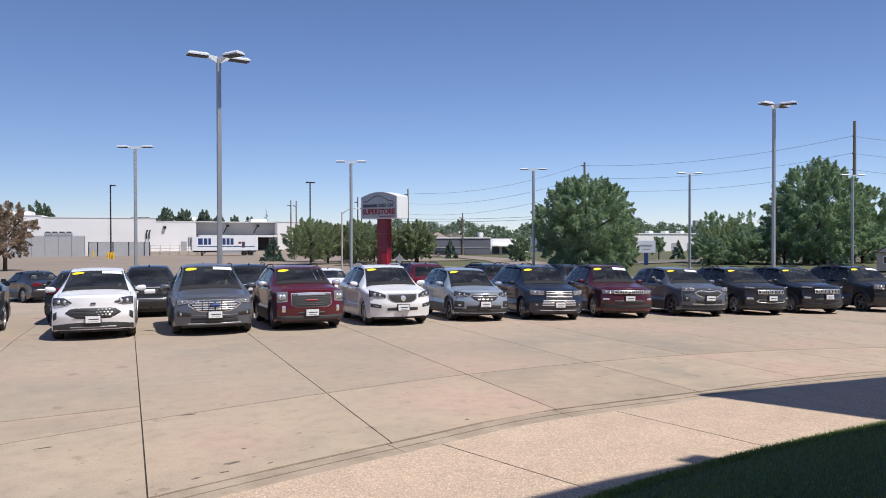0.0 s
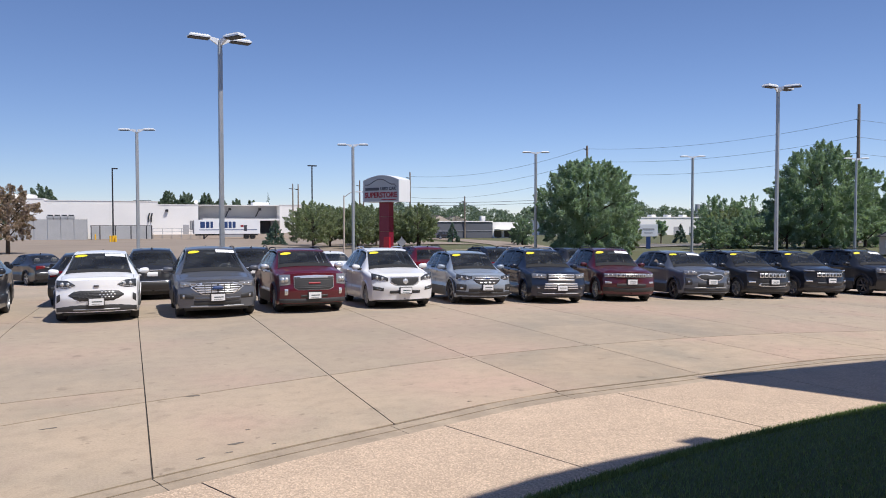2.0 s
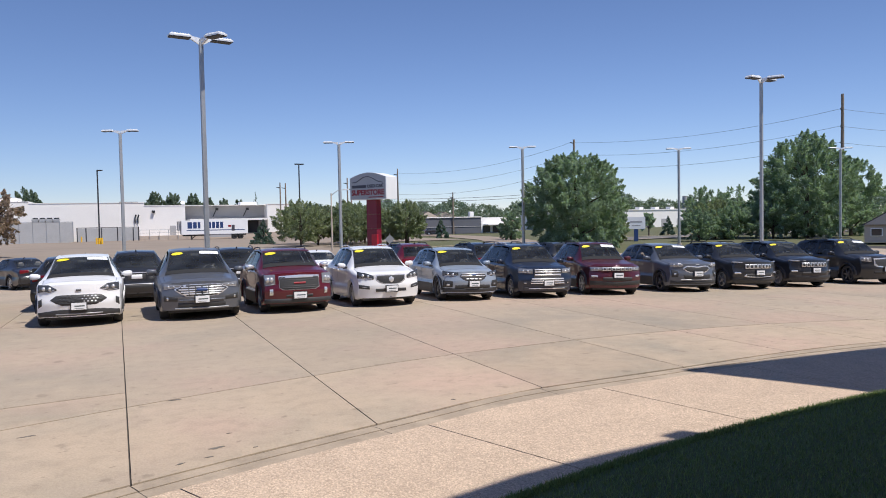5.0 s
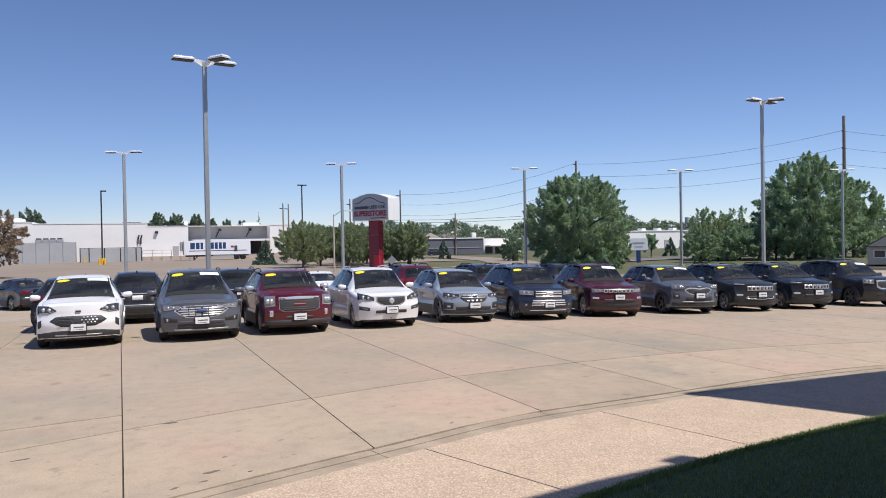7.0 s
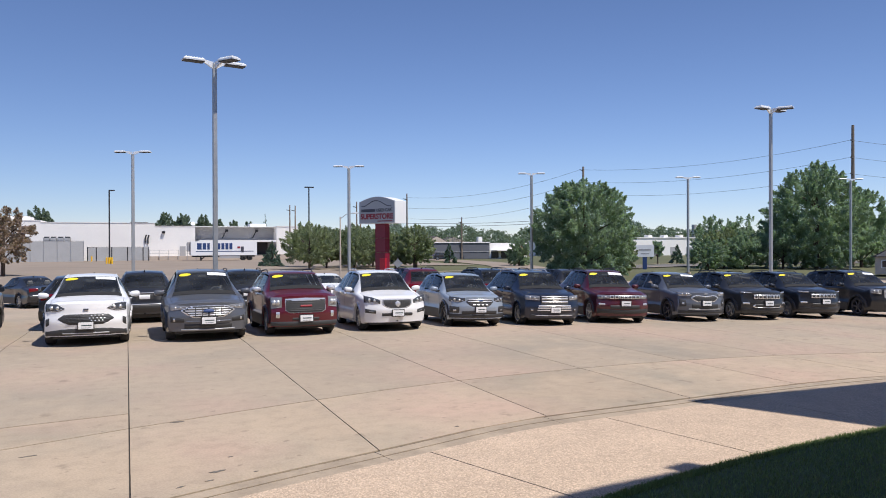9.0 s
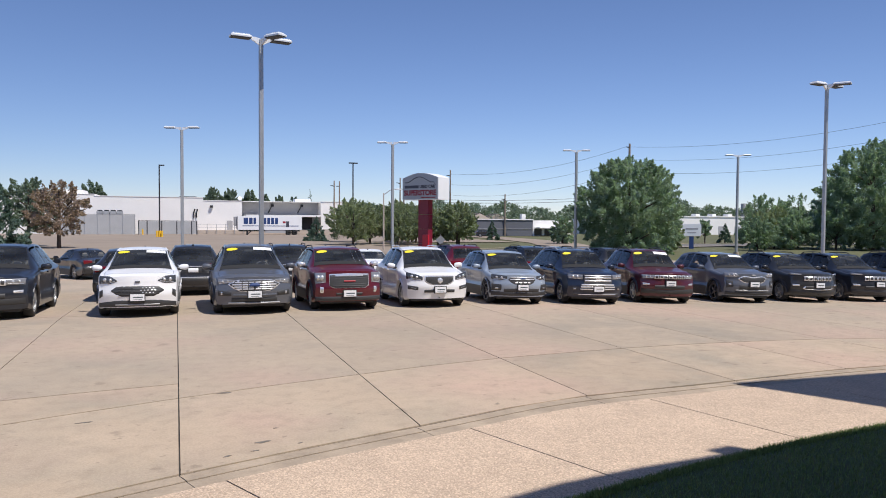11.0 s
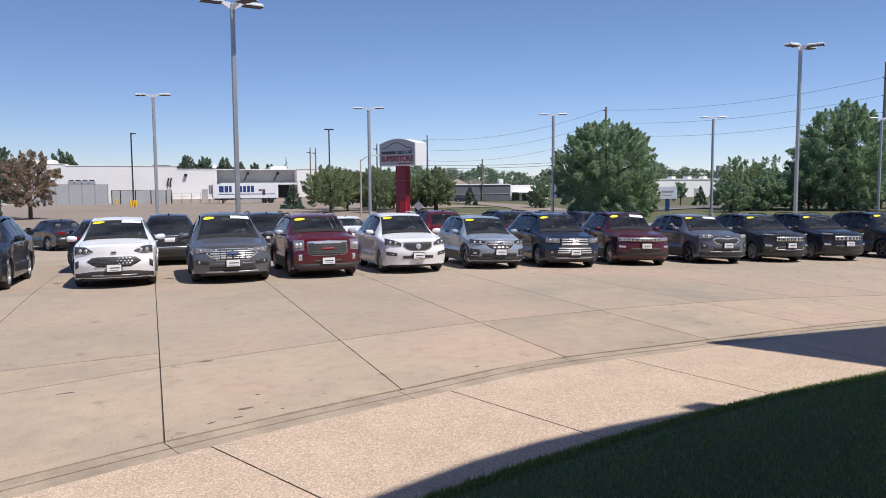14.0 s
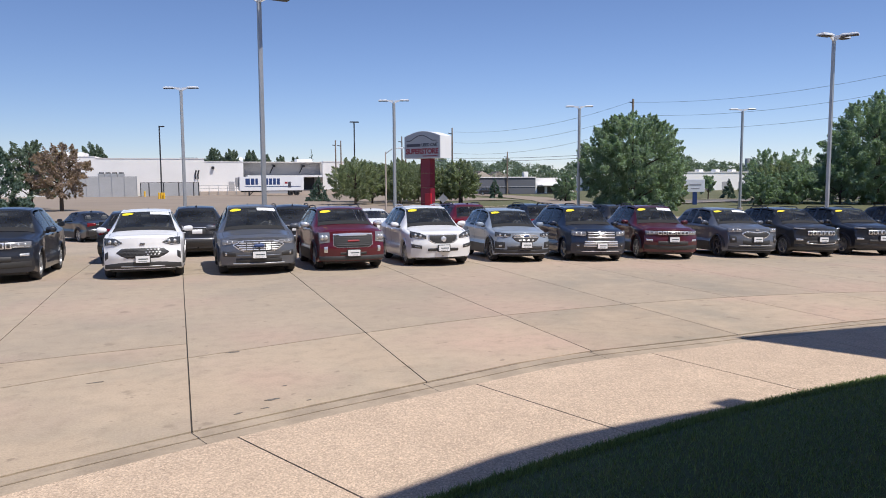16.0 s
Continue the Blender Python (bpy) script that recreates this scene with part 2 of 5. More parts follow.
def tube_bm(points, radii, sides=10, bm=None):
    """A tapered tube along points."""
    bm = bm or bmesh.new()
    rings = []
    for i, p in enumerate(points):
        p = Vector(p)
        d = Vector(points[min(i + 1, len(points) - 1)]) - Vector(points[max(i - 1, 0)])
        a = d.orthogonal().normalized()
        b = d.normalized().cross(a)
        rings.append([bm.verts.new(p + (a * math.cos(k * math.tau / sides) + b * math.sin(k * math.tau / sides)) * radii[i]) for k in range(sides)])
    for r, q in zip(rings, rings[1:]):
        for k in range(sides):
            bm.faces.new((r[k], r[(k + 1) % sides], q[(k + 1) % sides], q[k]))
    bm.faces.new(rings[0][::-1])
    bm.faces.new(rings[-1])
    return bm


def prism_bm(outline, y0, y1):
    """An outline in x and z, drawn out from y0 to y1."""
    bm = bmesh.new()
    a = [bm.verts.new((x, y0, z)) for x, z in outline]
    b = [bm.verts.new((x, y1, z)) for x, z in outline]
    bm.faces.new(a)
    bm.faces.new(b[::-1])
    for i in range(len(a)):
        j = (i + 1) % len(a)
        bm.faces.new((a[j], a[i], b[i], b[j]))
    return bm


def slab_bm(outline, z0, z1):
    bm = bmesh.new()
    a = [bm.verts.new((x, y, z0)) for x, y in outline]
    b = [bm.verts.new((x, y, z1)) for x, y in outline]
    bm.faces.new(a[::-1])
    bm.faces.new(b)
    for i in range(len(a)):
        j = (i + 1) % len(a)
        bm.faces.new((a[i], a[j], b[j], b[i]))
    return bm


def text_part(words, size, m, mat, parent, name="lettering", label=""):
    cu = bpy.data.curves.new(name, "FONT")
    cu.body, cu.size, cu.align_x, cu.align_y, cu.extrude, cu.offset = words, size, "CENTER", "CENTER", 0.01, size * 0.035
    tmp = bpy.data.objects.new(name, cu)
    me = bpy.data.meshes.new_from_object(tmp)
    bpy.data.objects.remove(tmp)
    bpy.data.curves.remove(cu)
    me.materials.clear()
    me.materials.append(mat)
    ob = new(name, me)
    ob.parent, ob.matrix_basis = parent, m
    return tagged(ob, label)


# ---- ground ----
def ground_z(x, y):
    """The lot drains to the far side and towards the east."""
    z = -0.021 * min(max(0.0, x - 7.5), 28.0)
    z -= 0.027 * min(max(0.0, y - 18.0), 20.0) + 0.0028 * min(max(0.0, y - 40.0), 110.0)
    return max(z, -0.9)


def sheet(name, xs, ys, dz, mat, label, category="ground", kind="structure"):
    n = len(ys)
    verts = [(x, y, ground_z(x, y) + dz) for x in xs for y in ys]
    faces = [(i * n + j, (i + 1) * n + j, (i + 1) * n + j + 1, i * n + j + 1) for i in range(len(xs) - 1) for j in range(n - 1)]
    return tagged(mesh_object(name, verts, faces, mat), label, category, "", kind)


def steps(a, b, d):
    n = max(1, round((b - a) / d))
    return [a + (b - a) * i / n for i in range(n + 1)]


sheet("ground", [-2500, -900, -300] + steps(-100, 200, 4) + [400, 900, 2600], steps(-60, 240, 4) + [400, 900, 3500], -0.06, GRASS,
      "broad green lawn and fields round the car lot")
sheet("lot_base", steps(-30, 62, 2), steps(-8, 52, 2), -0.014, JOINT, "dark filler under the concrete slabs of the lot", "pavement")
sheet("rear_yard", steps(-110, 30, 4), steps(58, 171, 4), 0.03, YARD, "worn tan pavement behind the big white store", "pavement")
sheet("service_drive", steps(30, 48, 3), steps(104, 171, 4), 0.03, YARD, "worn tan drive beside the white store", "pavement")


# ---- unseen dealership behind the camera, its roofs shaped to shade the lawn ----
def roof_edge(points, h):
    """Moves a shade line on the ground up to the roof edge that casts it."""
    return [(x + h * SUN.x / SUN.z, y + h * SUN.y / SUN.z) for x, y in points]


dealership = empty("dealership_building", pose(0, 0, 0), "unseen pale dealership building with canopy roofs shaped to cast the shade", "building")
part("wall", box_bm(-24, 26, -14, -2.6, -0.1, 8.3), BEIGE_WALL, dealership)
part("canopy", slab_bm(roof_edge([(-16, -1.4), (-6, 1.5), (-1.5, 3.55), (1.25, 4.78), (2.33, 5.22), (3.05, 5.43), (3.88, 5.57), (4.86, 5.66), (4.80, 5.80), (5.12, 5.86), (5.2, 5.66), (8.4, 5.95), (12, 6.1), (26, 6.3)], 8.6)
                       + [(26, -14), (-16, -14)], 8.3, 8.6), WHITE_WALL, dealership)
# this slab and its columns are added out of view for the wedge of shade
part("tower_canopy", slab_bm(roof_edge([(7.09, 8.17), (8.25, 6.1), (20, 6.2), (26, 6.6), (26, 8.75), (11.07, 8.32)], 9.2), 8.8, 9.2), WHITE_WALL, dealership)
for x, y in ((14.5, 3.2), (21, 3.2), (27, 3.2)):
    part("column", tube_bm([(x, y, -0.3), (x, y, 8.8)], [0.22, 0.22], 14), WHITE_WALL, dealership)
part("entrance_step", box_bm(-4, 6, -2.6, 1.2, -0.1, 0.42, 0.02), CONCRETE, dealership)

# ---- curved gutter, apron and lawn ----
CX, CY, R0 = 10.0, -18.9, 27.35


def wander(x):
    """How far the gutter strays from its true arc."""
    return 0.025 + 0.14 * math.exp(-((x - 4.3) / 1.2) ** 2) - 0.07 * math.exp(-((x - 7.1) / 1.0) ** 2) + 0.10 * min(max(0.0, x - 8.0), 3.6)


def arc_y(x, radius):
    return CY + math.sqrt(max(radius ** 2 - (x - CX) ** 2, 1.0)) + wander(x) * max(0.0, 1 - (radius - R0) / 5.0)


def ring_piece(name, a0, a1, r0, r1, parent, mat, dz, gap=0.008, n=6, skew=(0.0, 0.0)):
    """A piece of a ring between two bearings from the curve's centre."""
    verts, faces = [], []
    for i in range(n + 1):
        a = radians(a0 + (a1 - a0) * i / n)
        for r, turn in ((r0 + gap, skew[0]), (r1 - gap, skew[1])):
            e = (gap / r if i == 0 else -gap / r if i == n else 0) + radians(turn)
            x, y = CX + r * math.sin(a + e), CY + r * math.cos(a + e)
            y += wander(x) * max(0.0, 1 - (R0 - r) / 2.4)
            verts += [(x, y, ground_z(x, y) + dz), (x, y, ground_z(x, y) - 0.05)]
    for i in range(n):
        b = i * 4
        faces += [(b, b + 2, b + 6, b + 4)[::-1], (b, b + 1, b + 5, b + 4), (b + 2, b + 3, b + 7, b + 6)]
    faces += [(0, 2, 3, 1), (n * 4, n * 4 + 1, n * 4 + 3, n * 4 + 2)]
    return mesh_object(name, verts, faces, mat, parent)


apron = empty("pavement_apron", pose(0, 0, 0), "sunlit exposed-aggregate concrete apron beside the lawn", "pavement", kind="structure")
gutter = empty("gutter", pose(0, 0, 0), "shallow curved concrete gutter with dark joints", "gutter", kind="structure")
for k in range(-5, 9):
    ring_piece("apron_panel", -20.8 - 5.6 * 5 + 5.6 * (k + 5), -20.8 - 5.6 * 5 + 5.6 * (k + 6), R0 - 2.9, R0 - 0.36, apron, AGGREGATE, -0.004, skew=(0.5, 0.0))
    ring_piece("gutter_panel", -21.35 - 5.2 * 5 + 5.2 * (k + 5), -21.35 - 5.2 * 5 + 5.2 * (k + 6), R0 - 0.35, R0 - 0.17, gutter, GUTTER, -0.012, 0.004)
    ring_piece("gutter_panel", -21.35 - 5.2 * 5 + 5.2 * (k + 5), -21.35 - 5.2 * 5 + 5.2 * (k + 6), R0 - 0.17, R0, gutter, GUTTER, -0.006, 0.005)

LAWN_R = R0 - 2.42


def lawn_z(x, y):
    inside = LAWN_R - math.hypot(x - CX, y - CY)
    return 0.02 + 0.10 * min(1.0, max(0.0, inside) / 0.8)


verts, faces = [], []
for i in range(61):
    a = radians(-32 + 48 * i / 60)
    for q in (0.0, 0.03, 0.3, 0.8, 2.0, 5.0):
        r = LAWN_R - q
        x, y = CX + r * math.sin(a), CY + r * math.cos(a)
        verts.append((x, y, lawn_z(x, y) if q else -0.03))
for i in range(60):
    for k in range(5):
        b = i * 6 + k
        faces.append((b, b + 1, b + 7, b + 6))
tagged(mesh_object("lawn_bed", verts, faces, TURF, smooth=60), "dark shaded turf bed with a rounded edge", "lawn", kind="structure")

rng = np.random.default_rng(5)
verts, faces = [], []
for k in range(170000):
    edge = k < 34000
    a = radians(rng.uniform(-28, 10))
    q = rng.uniform(-0.03, 0.12) if edge else rng.uniform(0.08, 3.6)
    r = LAWN_R - q
    x, y = CX + r * math.sin(a), CY + r * math.cos(a)
    z = lawn_z(x, y) - 0.015
    h = rng.uniform(0.025, 0.065)
    ang, lean = rng.uniform(0, math.tau), rng.uniform(0, 0.05)
    w = 0.005
    dx, dy = math.cos(ang) * w, math.sin(ang) * w
    lx, ly = math.cos(ang * 3.1) * lean, math.sin(ang * 3.1) * lean
    b = len(verts)
    verts += [(x - dx, y - dy, z), (x + dx, y + dy, z), (x + lx, y + ly, z + h)]
    faces.append((b, b + 1, b + 2))
tagged(mesh_object("grass", verts, faces, BLADE), "dense dark green lawn grass in shade", "grass", kind="stuff")


# ---- area lights of the lot ----
def lamp_head(parent, base, angle, reach):
    """A flat finned lamp on a short tapered arm."""
    m = Matrix.Translation(base) @ Matrix.Rotation(angle, 4, "Z")
    bm = prism_bm([(0.04, -0.22), (0.04, 0.02), (reach - 0.3, 0.07), (reach - 0.3, 0.0)], -0.035, 0.035)
    bmesh.ops.transform(bm, matrix=m, verts=bm.verts)
    part("lamp_arm", bm, LAMP_WHITE, parent)
    bm = bmesh.new()
    low = [bm.verts.new((reach + sx * 0.36, sy * 0.19, -0.02)) for sx, sy in ((-1, -1), (1, -1), (1, 1), (-1, 1))]
    mid = [bm.verts.new((reach + sx * 0.365, sy * 0.195, 0.03)) for sx, sy in ((-1, -1), (1, -1), (1, 1), (-1, 1))]
    top = [bm.verts.new((reach + sx * 0.30, sy * 0.15, 0.075)) for sx, sy in ((-1, -1), (1, -1), (1, 1), (-1, 1))]
    bm.faces.new(low)
    bm.faces.new(top)
    for r, q in ((low, mid), (mid, top)):
        for k in range(4):
            bm.faces.new((r[k], r[(k + 1) % 4], q[(k + 1) % 4], q[k]))
    bmesh.ops.transform(bm, matrix=m, verts=bm.verts)
    head = part("lamp_head", bm, LAMP_WHITE, parent)
    for k in range(7):
        x = reach - 0.27 + k * 0.09
        bm = box_bm(x - 0.02, x + 0.02, -0.15, 0.15, 0.07, 0.10)
        bmesh.ops.transform(bm, matrix=m, verts=bm.verts)
        part("fin", bm, LAMP_WHITE, head)
    # lens colour carries the shade under the head and covers nearly all of it
    bm = box_bm(reach - 0.345, reach + 0.345, -0.175, 0.175, -0.045, -0.02)
    bmesh.ops.transform(bm, matrix=m, verts=bm.verts)
    part("lens", bm, SHADED_LENS, head)


def lot_light(x, y, top, angles, label, half=0.085, reach=0.78):
    z = ground_z(x, y)
    post = empty("light_pole", pose(x, y, z), label, "light pole", "tall light poles of the car lot")
    h = top - z
    part("base", tube_bm([(0, 0, -0.05), (0, 0, 0.3)], [0.26, 0.26], 16), CONCRETE, post)
    bm = bmesh.new()
    for zz, s in ((0.3, half * 1.05), (h, half * 0.95)):
        box_ring = [bm.verts.new((sx * s, sy * s, zz)) for sx, sy in ((-1, -1), (1, -1), (1, 1), (-1, 1))]
        if zz > 1:
            for k in range(4):
                bm.faces.new((low[k], low[(k + 1) % 4], box_ring[(k + 1) % 4], box_ring[k]))
            bm.faces.new(box_ring)
        low = box_ring
    bmesh.ops.transform(bm, matrix=Matrix.Rotation(radians(14), 4, "Z"), verts=bm.verts)
    part("shaft", bm, GALV, post)
    part("base_plate", box_bm(-0.17, 0.17, -0.17, 0.17, 0.3, 0.34, 0.01), GALV, post)
    for a in angles:
        lamp_head(post, (0, 0, h + (0.14 if len(angles) == 2 else 0.02)), radians(a), reach)
    return post


lot_light(2.61, 27.1, 8.55, (12, -53, 190), "tall grey steel light pole with three lamp heads", half=0.068, reach=0.72)
lot_light(27.61, 26.4, 8.45, (12, -53, 190), "tall grey steel light pole with three flat heads", half=0.062, reach=0.62)
for x, y, top in ((-0.23, 54.7, 8.42), (15.49, 57.0, 8.25), (32.99, 59.0, 8.45), (50.24, 58.5, 8.6), (67.3, 54.2, 8.6)):
    lot_light(x, y, top, (-22, 158), "slim grey light pole with two lamp heads", half=0.09, reach=0.84)

# ---- roadside sign ----
sign = empty("roadside_sign", pose(19.35, 60.5, ground_z(19, 60), 0, 0, -58), "white dealership sign with shade-grey face on a red column darkened for shade", "sign")
arch = [(-2.0, 4.85)] + [(-2.0 + 4.0 * k / 14, 6.70 + 0.42 * math.sin(math.pi * k / 14)) for k in range(15)] + [(2.0, 4.85)]
part("cabinet", prism_bm(arch, -0.72, 0.72), SIGN_WHITE, sign)
face = [(x * 0.965, 4.9 + (z - 4.85) * 0.965) for x, z in arch]
part("sign_face", prism_bm(face, -0.735, -0.70), SIGN_FACE_SHADE, sign)
text_part("SUPERSTORE", 0.62, pose(0, -0.745, 5.42, 90), SIGN_TEXT_RED, sign, "lettering", "dark red capital lettering")
text_part("USED CAR", 0.36, pose(0.80, -0.745, 5.95, 90), SIGN_INK, sign, "lettering", "dark grey capital lettering")
part("name_bar", box_bm(-1.72, -0.16, -0.75, -0.735, 5.83, 6.07), SIGN_INK, sign, "dark bar in place of the firm's name")
part("small_print_bar", box_bm(0.1, 1.7, -0.75, -0.735, 5.0, 5.08), SIGN_TEXT_RED, sign)
swoop = [(-1.7 + 3.4 * k / 20, 6.32 + 0.46 * math.sin(math.pi * min(1, max(0, (k - 2) / 15))) ** 1.3 - (0.25 if k > 19 else 0)) for k in range(21)]
part("car_outline", tube_bm([(x, -0.74, z) for x, z in swoop], [0.035] * 21, 5), SIGN_INK, sign, "dark swooping outline of a car roof")
for k in range(4):
    z0, z1 = -0.1 + k * 1.24, 1.12 + k * 1.24
    part("column_panel", box_bm(-0.55, 0.55, -0.30, 0.30, z0, z1, 0.012), SIGN_RED_SHADE, sign)
part("column_fin", box_bm(0.1, 0.72, -0.5, -0.31, -0.1, 1.9, 0.01), SIGN_RED, sign)


# ---- trees ----
def leaf_crown(name, parent, lobes, count, size, mat, seed, lift=0.35, stretch=1.5):
    """Thousands of small leaves in pointed tufts; lobes are (x, y, z, radius)."""
    g = np.random.default_rng(seed)
    lobes = np.array(lobes, float)
    weight = lobes[:, 3] ** 2
    pick = g.choice(len(lobes), count, p=weight / weight.sum())
    mid = lobes[:, :3].mean(0)
    axis = (lobes[:, :3] - mid) / (np.abs(lobes[:, :3] - mid).max() + 1e-6) + g.normal(size=(len(lobes), 3)) * 0.25 + np.array([0, 0, lift])
    axis /= np.linalg.norm(axis, axis=1)[:, None]
    d = g.normal(size=(count, 3))
    d /= np.linalg.norm(d, axis=1)[:, None]
    along = g.uniform(-0.5, 1.0, count) * stretch
    thick = np.clip(1.05 - np.maximum(along, 0) / stretch, 0.08, 1)
    rad = lobes[pick, 3]
    c = lobes[pick, :3] + axis[pick] * (along * rad)[:, None] + d * (rad * thick * g.uniform(0.3, 1.0, count))[:, None]
    u = g.normal(size=(count, 3)) + axis[pick] * 0.6
    u /= np.linalg.norm(u, axis=1)[:, None]
    v = np.cross(u, g.normal(size=(count, 3)))
    v /= np.linalg.norm(v, axis=1)[:, None]
    s = size * g.uniform(0.6, 1.3, count)[:, None]
    quad = np.stack([c - u * s, c - v * s * 0.5, c + u * s, c + v * s * 0.5], 1).reshape(-1, 3)
    me = bpy.data.meshes.new(name)
    me.from_pydata(quad.tolist(), [], np.arange(count * 4).reshape(-1, 4).tolist())
    me.materials.append(mat)
    ob = new(name, me)
    ob.parent = parent
    return ob


def broad_tree(x, y, height, width, seed, mat, label, count=9000, size=0.17, bare=0.18, trunk_r=0.2, lobes_n=70, group="broadleaf trees beyond the lot", squat=1.0, tuft=1.0):
    z = ground_z(x, y) - 0.06
    tree = empty("tree", pose(x, y, z), label, "tree", group)
    g = np.random.default_rng(seed)
    bm = tube_bm([(0, 0, -0.2), (0.03, 0, height * 0.25), (0.08, 0.05, height * 0.55), (0.02, 0.1, height * 0.85)], [trunk_r * 1.2, trunk_r, trunk_r * 0.6, trunk_r * 0.15], 9)
    for k in range(9):
        a = k * 2.4 + g.uniform(0, 0.6)
        z0 = height * g.uniform(bare + 0.02, 0.6)
        reach = width * 0.36 * g.uniform(0.7, 1.1)
        rise = height * g.uniform(0.12, 0.28)
        tube_bm([(0.03, 0, z0), (math.cos(a) * reach * 0.5, math.sin(a) * reach * 0.5, z0 + rise * 0.6), (math.cos(a) * reach, math.sin(a) * reach, z0 + rise)],
                [trunk_r * 0.5, trunk_r * 0.3, trunk_r * 0.08], 6, bm)
    part("trunk", bm, BARK, tree)
    lobes = []
    c = height * (bare + (1 - bare) * 0.5)
    hz = height * (1 - bare) * 0.5
    while len(lobes) < lobes_n:
        q = g.uniform(-1, 1, 3)
        rho = math.hypot(q[0], q[1])
        limit = math.sqrt(1 - q[2] ** 2) if q[2] > 0 else 1 - 0.35 * q[2] ** 2
        if rho > limit or (rho < 0.5 * limit and abs(q[2]) < 0.6):
            continue
        shrink = 1.06 - 0.2 * max(0, q[2]) * squat
        lobes.append((q[0] * width * 0.42 * shrink, q[1] * width * 0.42 * shrink, c + q[2] * hz * 0.93, tuft * width * g.uniform(0.035, 0.075)))
    lobes += [(q[0] * width * 0.2, q[1] * width * 0.2, c + q[2] * hz * 0.5, width * 0.08) for q in g.uniform(-1, 1, (14, 3))]
    leaf_crown("crown", tree, lobes, count, size, mat, seed + 1)
    return tree


def conifer(x, y, height, width, seed, label, count=4500):
    z = ground_z(x, y) - 0.06
    tree = empty("conifer_tree", pose(x, y, z), label, "tree", "conifers beyond the lot")
    part("trunk", tube_bm([(0, 0, -0.1), (0, 0, height * 0.95)], [width * 0.05, 0.02], 7), BARK, tree)
    g = np.random.default_rng(seed)
    lobes = []
    for k in range(90):
        f = g.uniform(0.03, 0.98)
        r = width * 0.5 * (1 - f) * g.uniform(0.6, 1.0)
        a = g.uniform(0, math.tau)
        lobes.append((math.cos(a) * r, math.sin(a) * r, height * (0.06 + 0.92 * f) - 0.15 * r, 0.10 * width * (1.1 - f)))
    leaf_crown("crown", tree, lobes, count, 0.10 + width * 0.012, LEAF_SPRUCE, seed)
    return tree


broad_tree(38.2, 58.5, 9.3, 11.0, 11, LEAF, "dense round dark green maple tree in full leaf", 150000, 0.095, -0.01, 0.22, 620, squat=0.7, tuft=0.62)
broad_tree(79.2, 68.6, 13.4, 14.0, 12, LEAF, "tall dense green maple tree beside the lot", 170000, 0.11, -0.01, 0.26, 640, squat=1.5, tuft=0.62)
broad_tree(89.5, 70.5, 10.6, 10.0, 13, LEAF, "green maple tree beside the light pole", 70000, 0.11, -0.01, 0.2, 320, tuft=0.7)
for i, (x, y, h, w) in enumerate(((20.0, 93, 6.0, 7.4), (23.4, 98, 5.6, 6.2), (27.0, 97, 5.8, 7.0), (30.2, 99, 5.2, 6.6), (33.0, 90, 5.7, 6.4), (34.4, 93, 5.0, 5.0), (24.6, 88, 4.4, 4.4),
                                  (28.6, 92, 5.2, 6.0), (30.8, 91, 5.0, 5.6), (28.5, 104, 6.2, 7.0), (32.0, 107, 6.0, 7.0), (23.0, 106, 6.4, 7.0))):
    broad_tree(x, y, h, w, 30 + i, LEAF_LIGHT, "light green roadside tree on the grass", 26000, 0.10, 0.14, 0.13, 150, tuft=0.85)
for i, (x, y, h, w) in enumerate(((70.2, 75, 5.2, 8.0), (72, 78, 7.2, 8.0), (77, 78, 7.0, 9), (70, 72, 4.6, 7.0), (48.5, 68, 4.0, 5.0), (51.5, 96, 4.0, 4.2), (46.0, 70, 3.4, 3.6), (75, 70, 6.2, 9.0),
                                  (63.0, 70, 3.8, 5.0))):
    broad_tree(x, y, h, w, 50 + i, LEAF_LIGHT if i in (0, 4, 6) else LEAF, "green bushy tree behind the car lot", 24000, 0.11, 0.02, 0.13, 150, tuft=0.8)
broad_tree(-11.7, 80, 6.7, 6.2, 70, LEAF_BROWN, "thin reddish-brown scorched tree with bare trunk", 16000, 0.11, 0.2, 0.17, 120, tuft=0.9)
broad_tree(-15.4, 86, 7.4, 6.8, 71, LEAF_FAR, "grey-green tree behind the scorched tree", 14000, 0.14, 0.15, 0.17, 110, tuft=0.9)
conifer(-16.6, 78, 7.2, 5.4, 72, "dense blue-green spruce tree", 10000)
conifer(18.5, 112, 3.9, 3.6, 73, "small blue-green spruce by the yard")
conifer(50.5, 120, 3.6, 2.6, 74, "small dark spruce on the bank")
conifer(81.8, 98, 3.2, 2.6, 75, "small dark spruce before the white building")
broad_tree(75.5, 95, 3.8, 3.4, 76, LEAF, "small round tree before the white building", 2500, 0.18, 0.2, 0.1, 25)

# single trees behind the white store
for i, (bearing, w, h) in enumerate(((-10.0, 9.5, 12.2), (-6.2, 9.4, 14.4), (1.8, 6.4, 13.7), (3.0, 6.0, 13.2), (4.4, 5.8, 12.6), (5.5, 5.2, 11.6), (6.6, 5.2, 11.4), (7.6, 4.4, 11.0))):
    broad_tree(245 * math.sin(radians(bearing)), 245 * math.cos(radians(bearing)), h, w, 90 + i, LEAF_FAR, "distant round green tree behind the white store", 11000, 0.3, 0.3, 0.25, 110,
               "far trees behind the store", tuft=1.5)
conifer(245 * math.sin(radians(8.85)), 245 * math.cos(radians(8.85)), 14.0, 4.6, 99, "ragged dark pine behind the store", 3000)
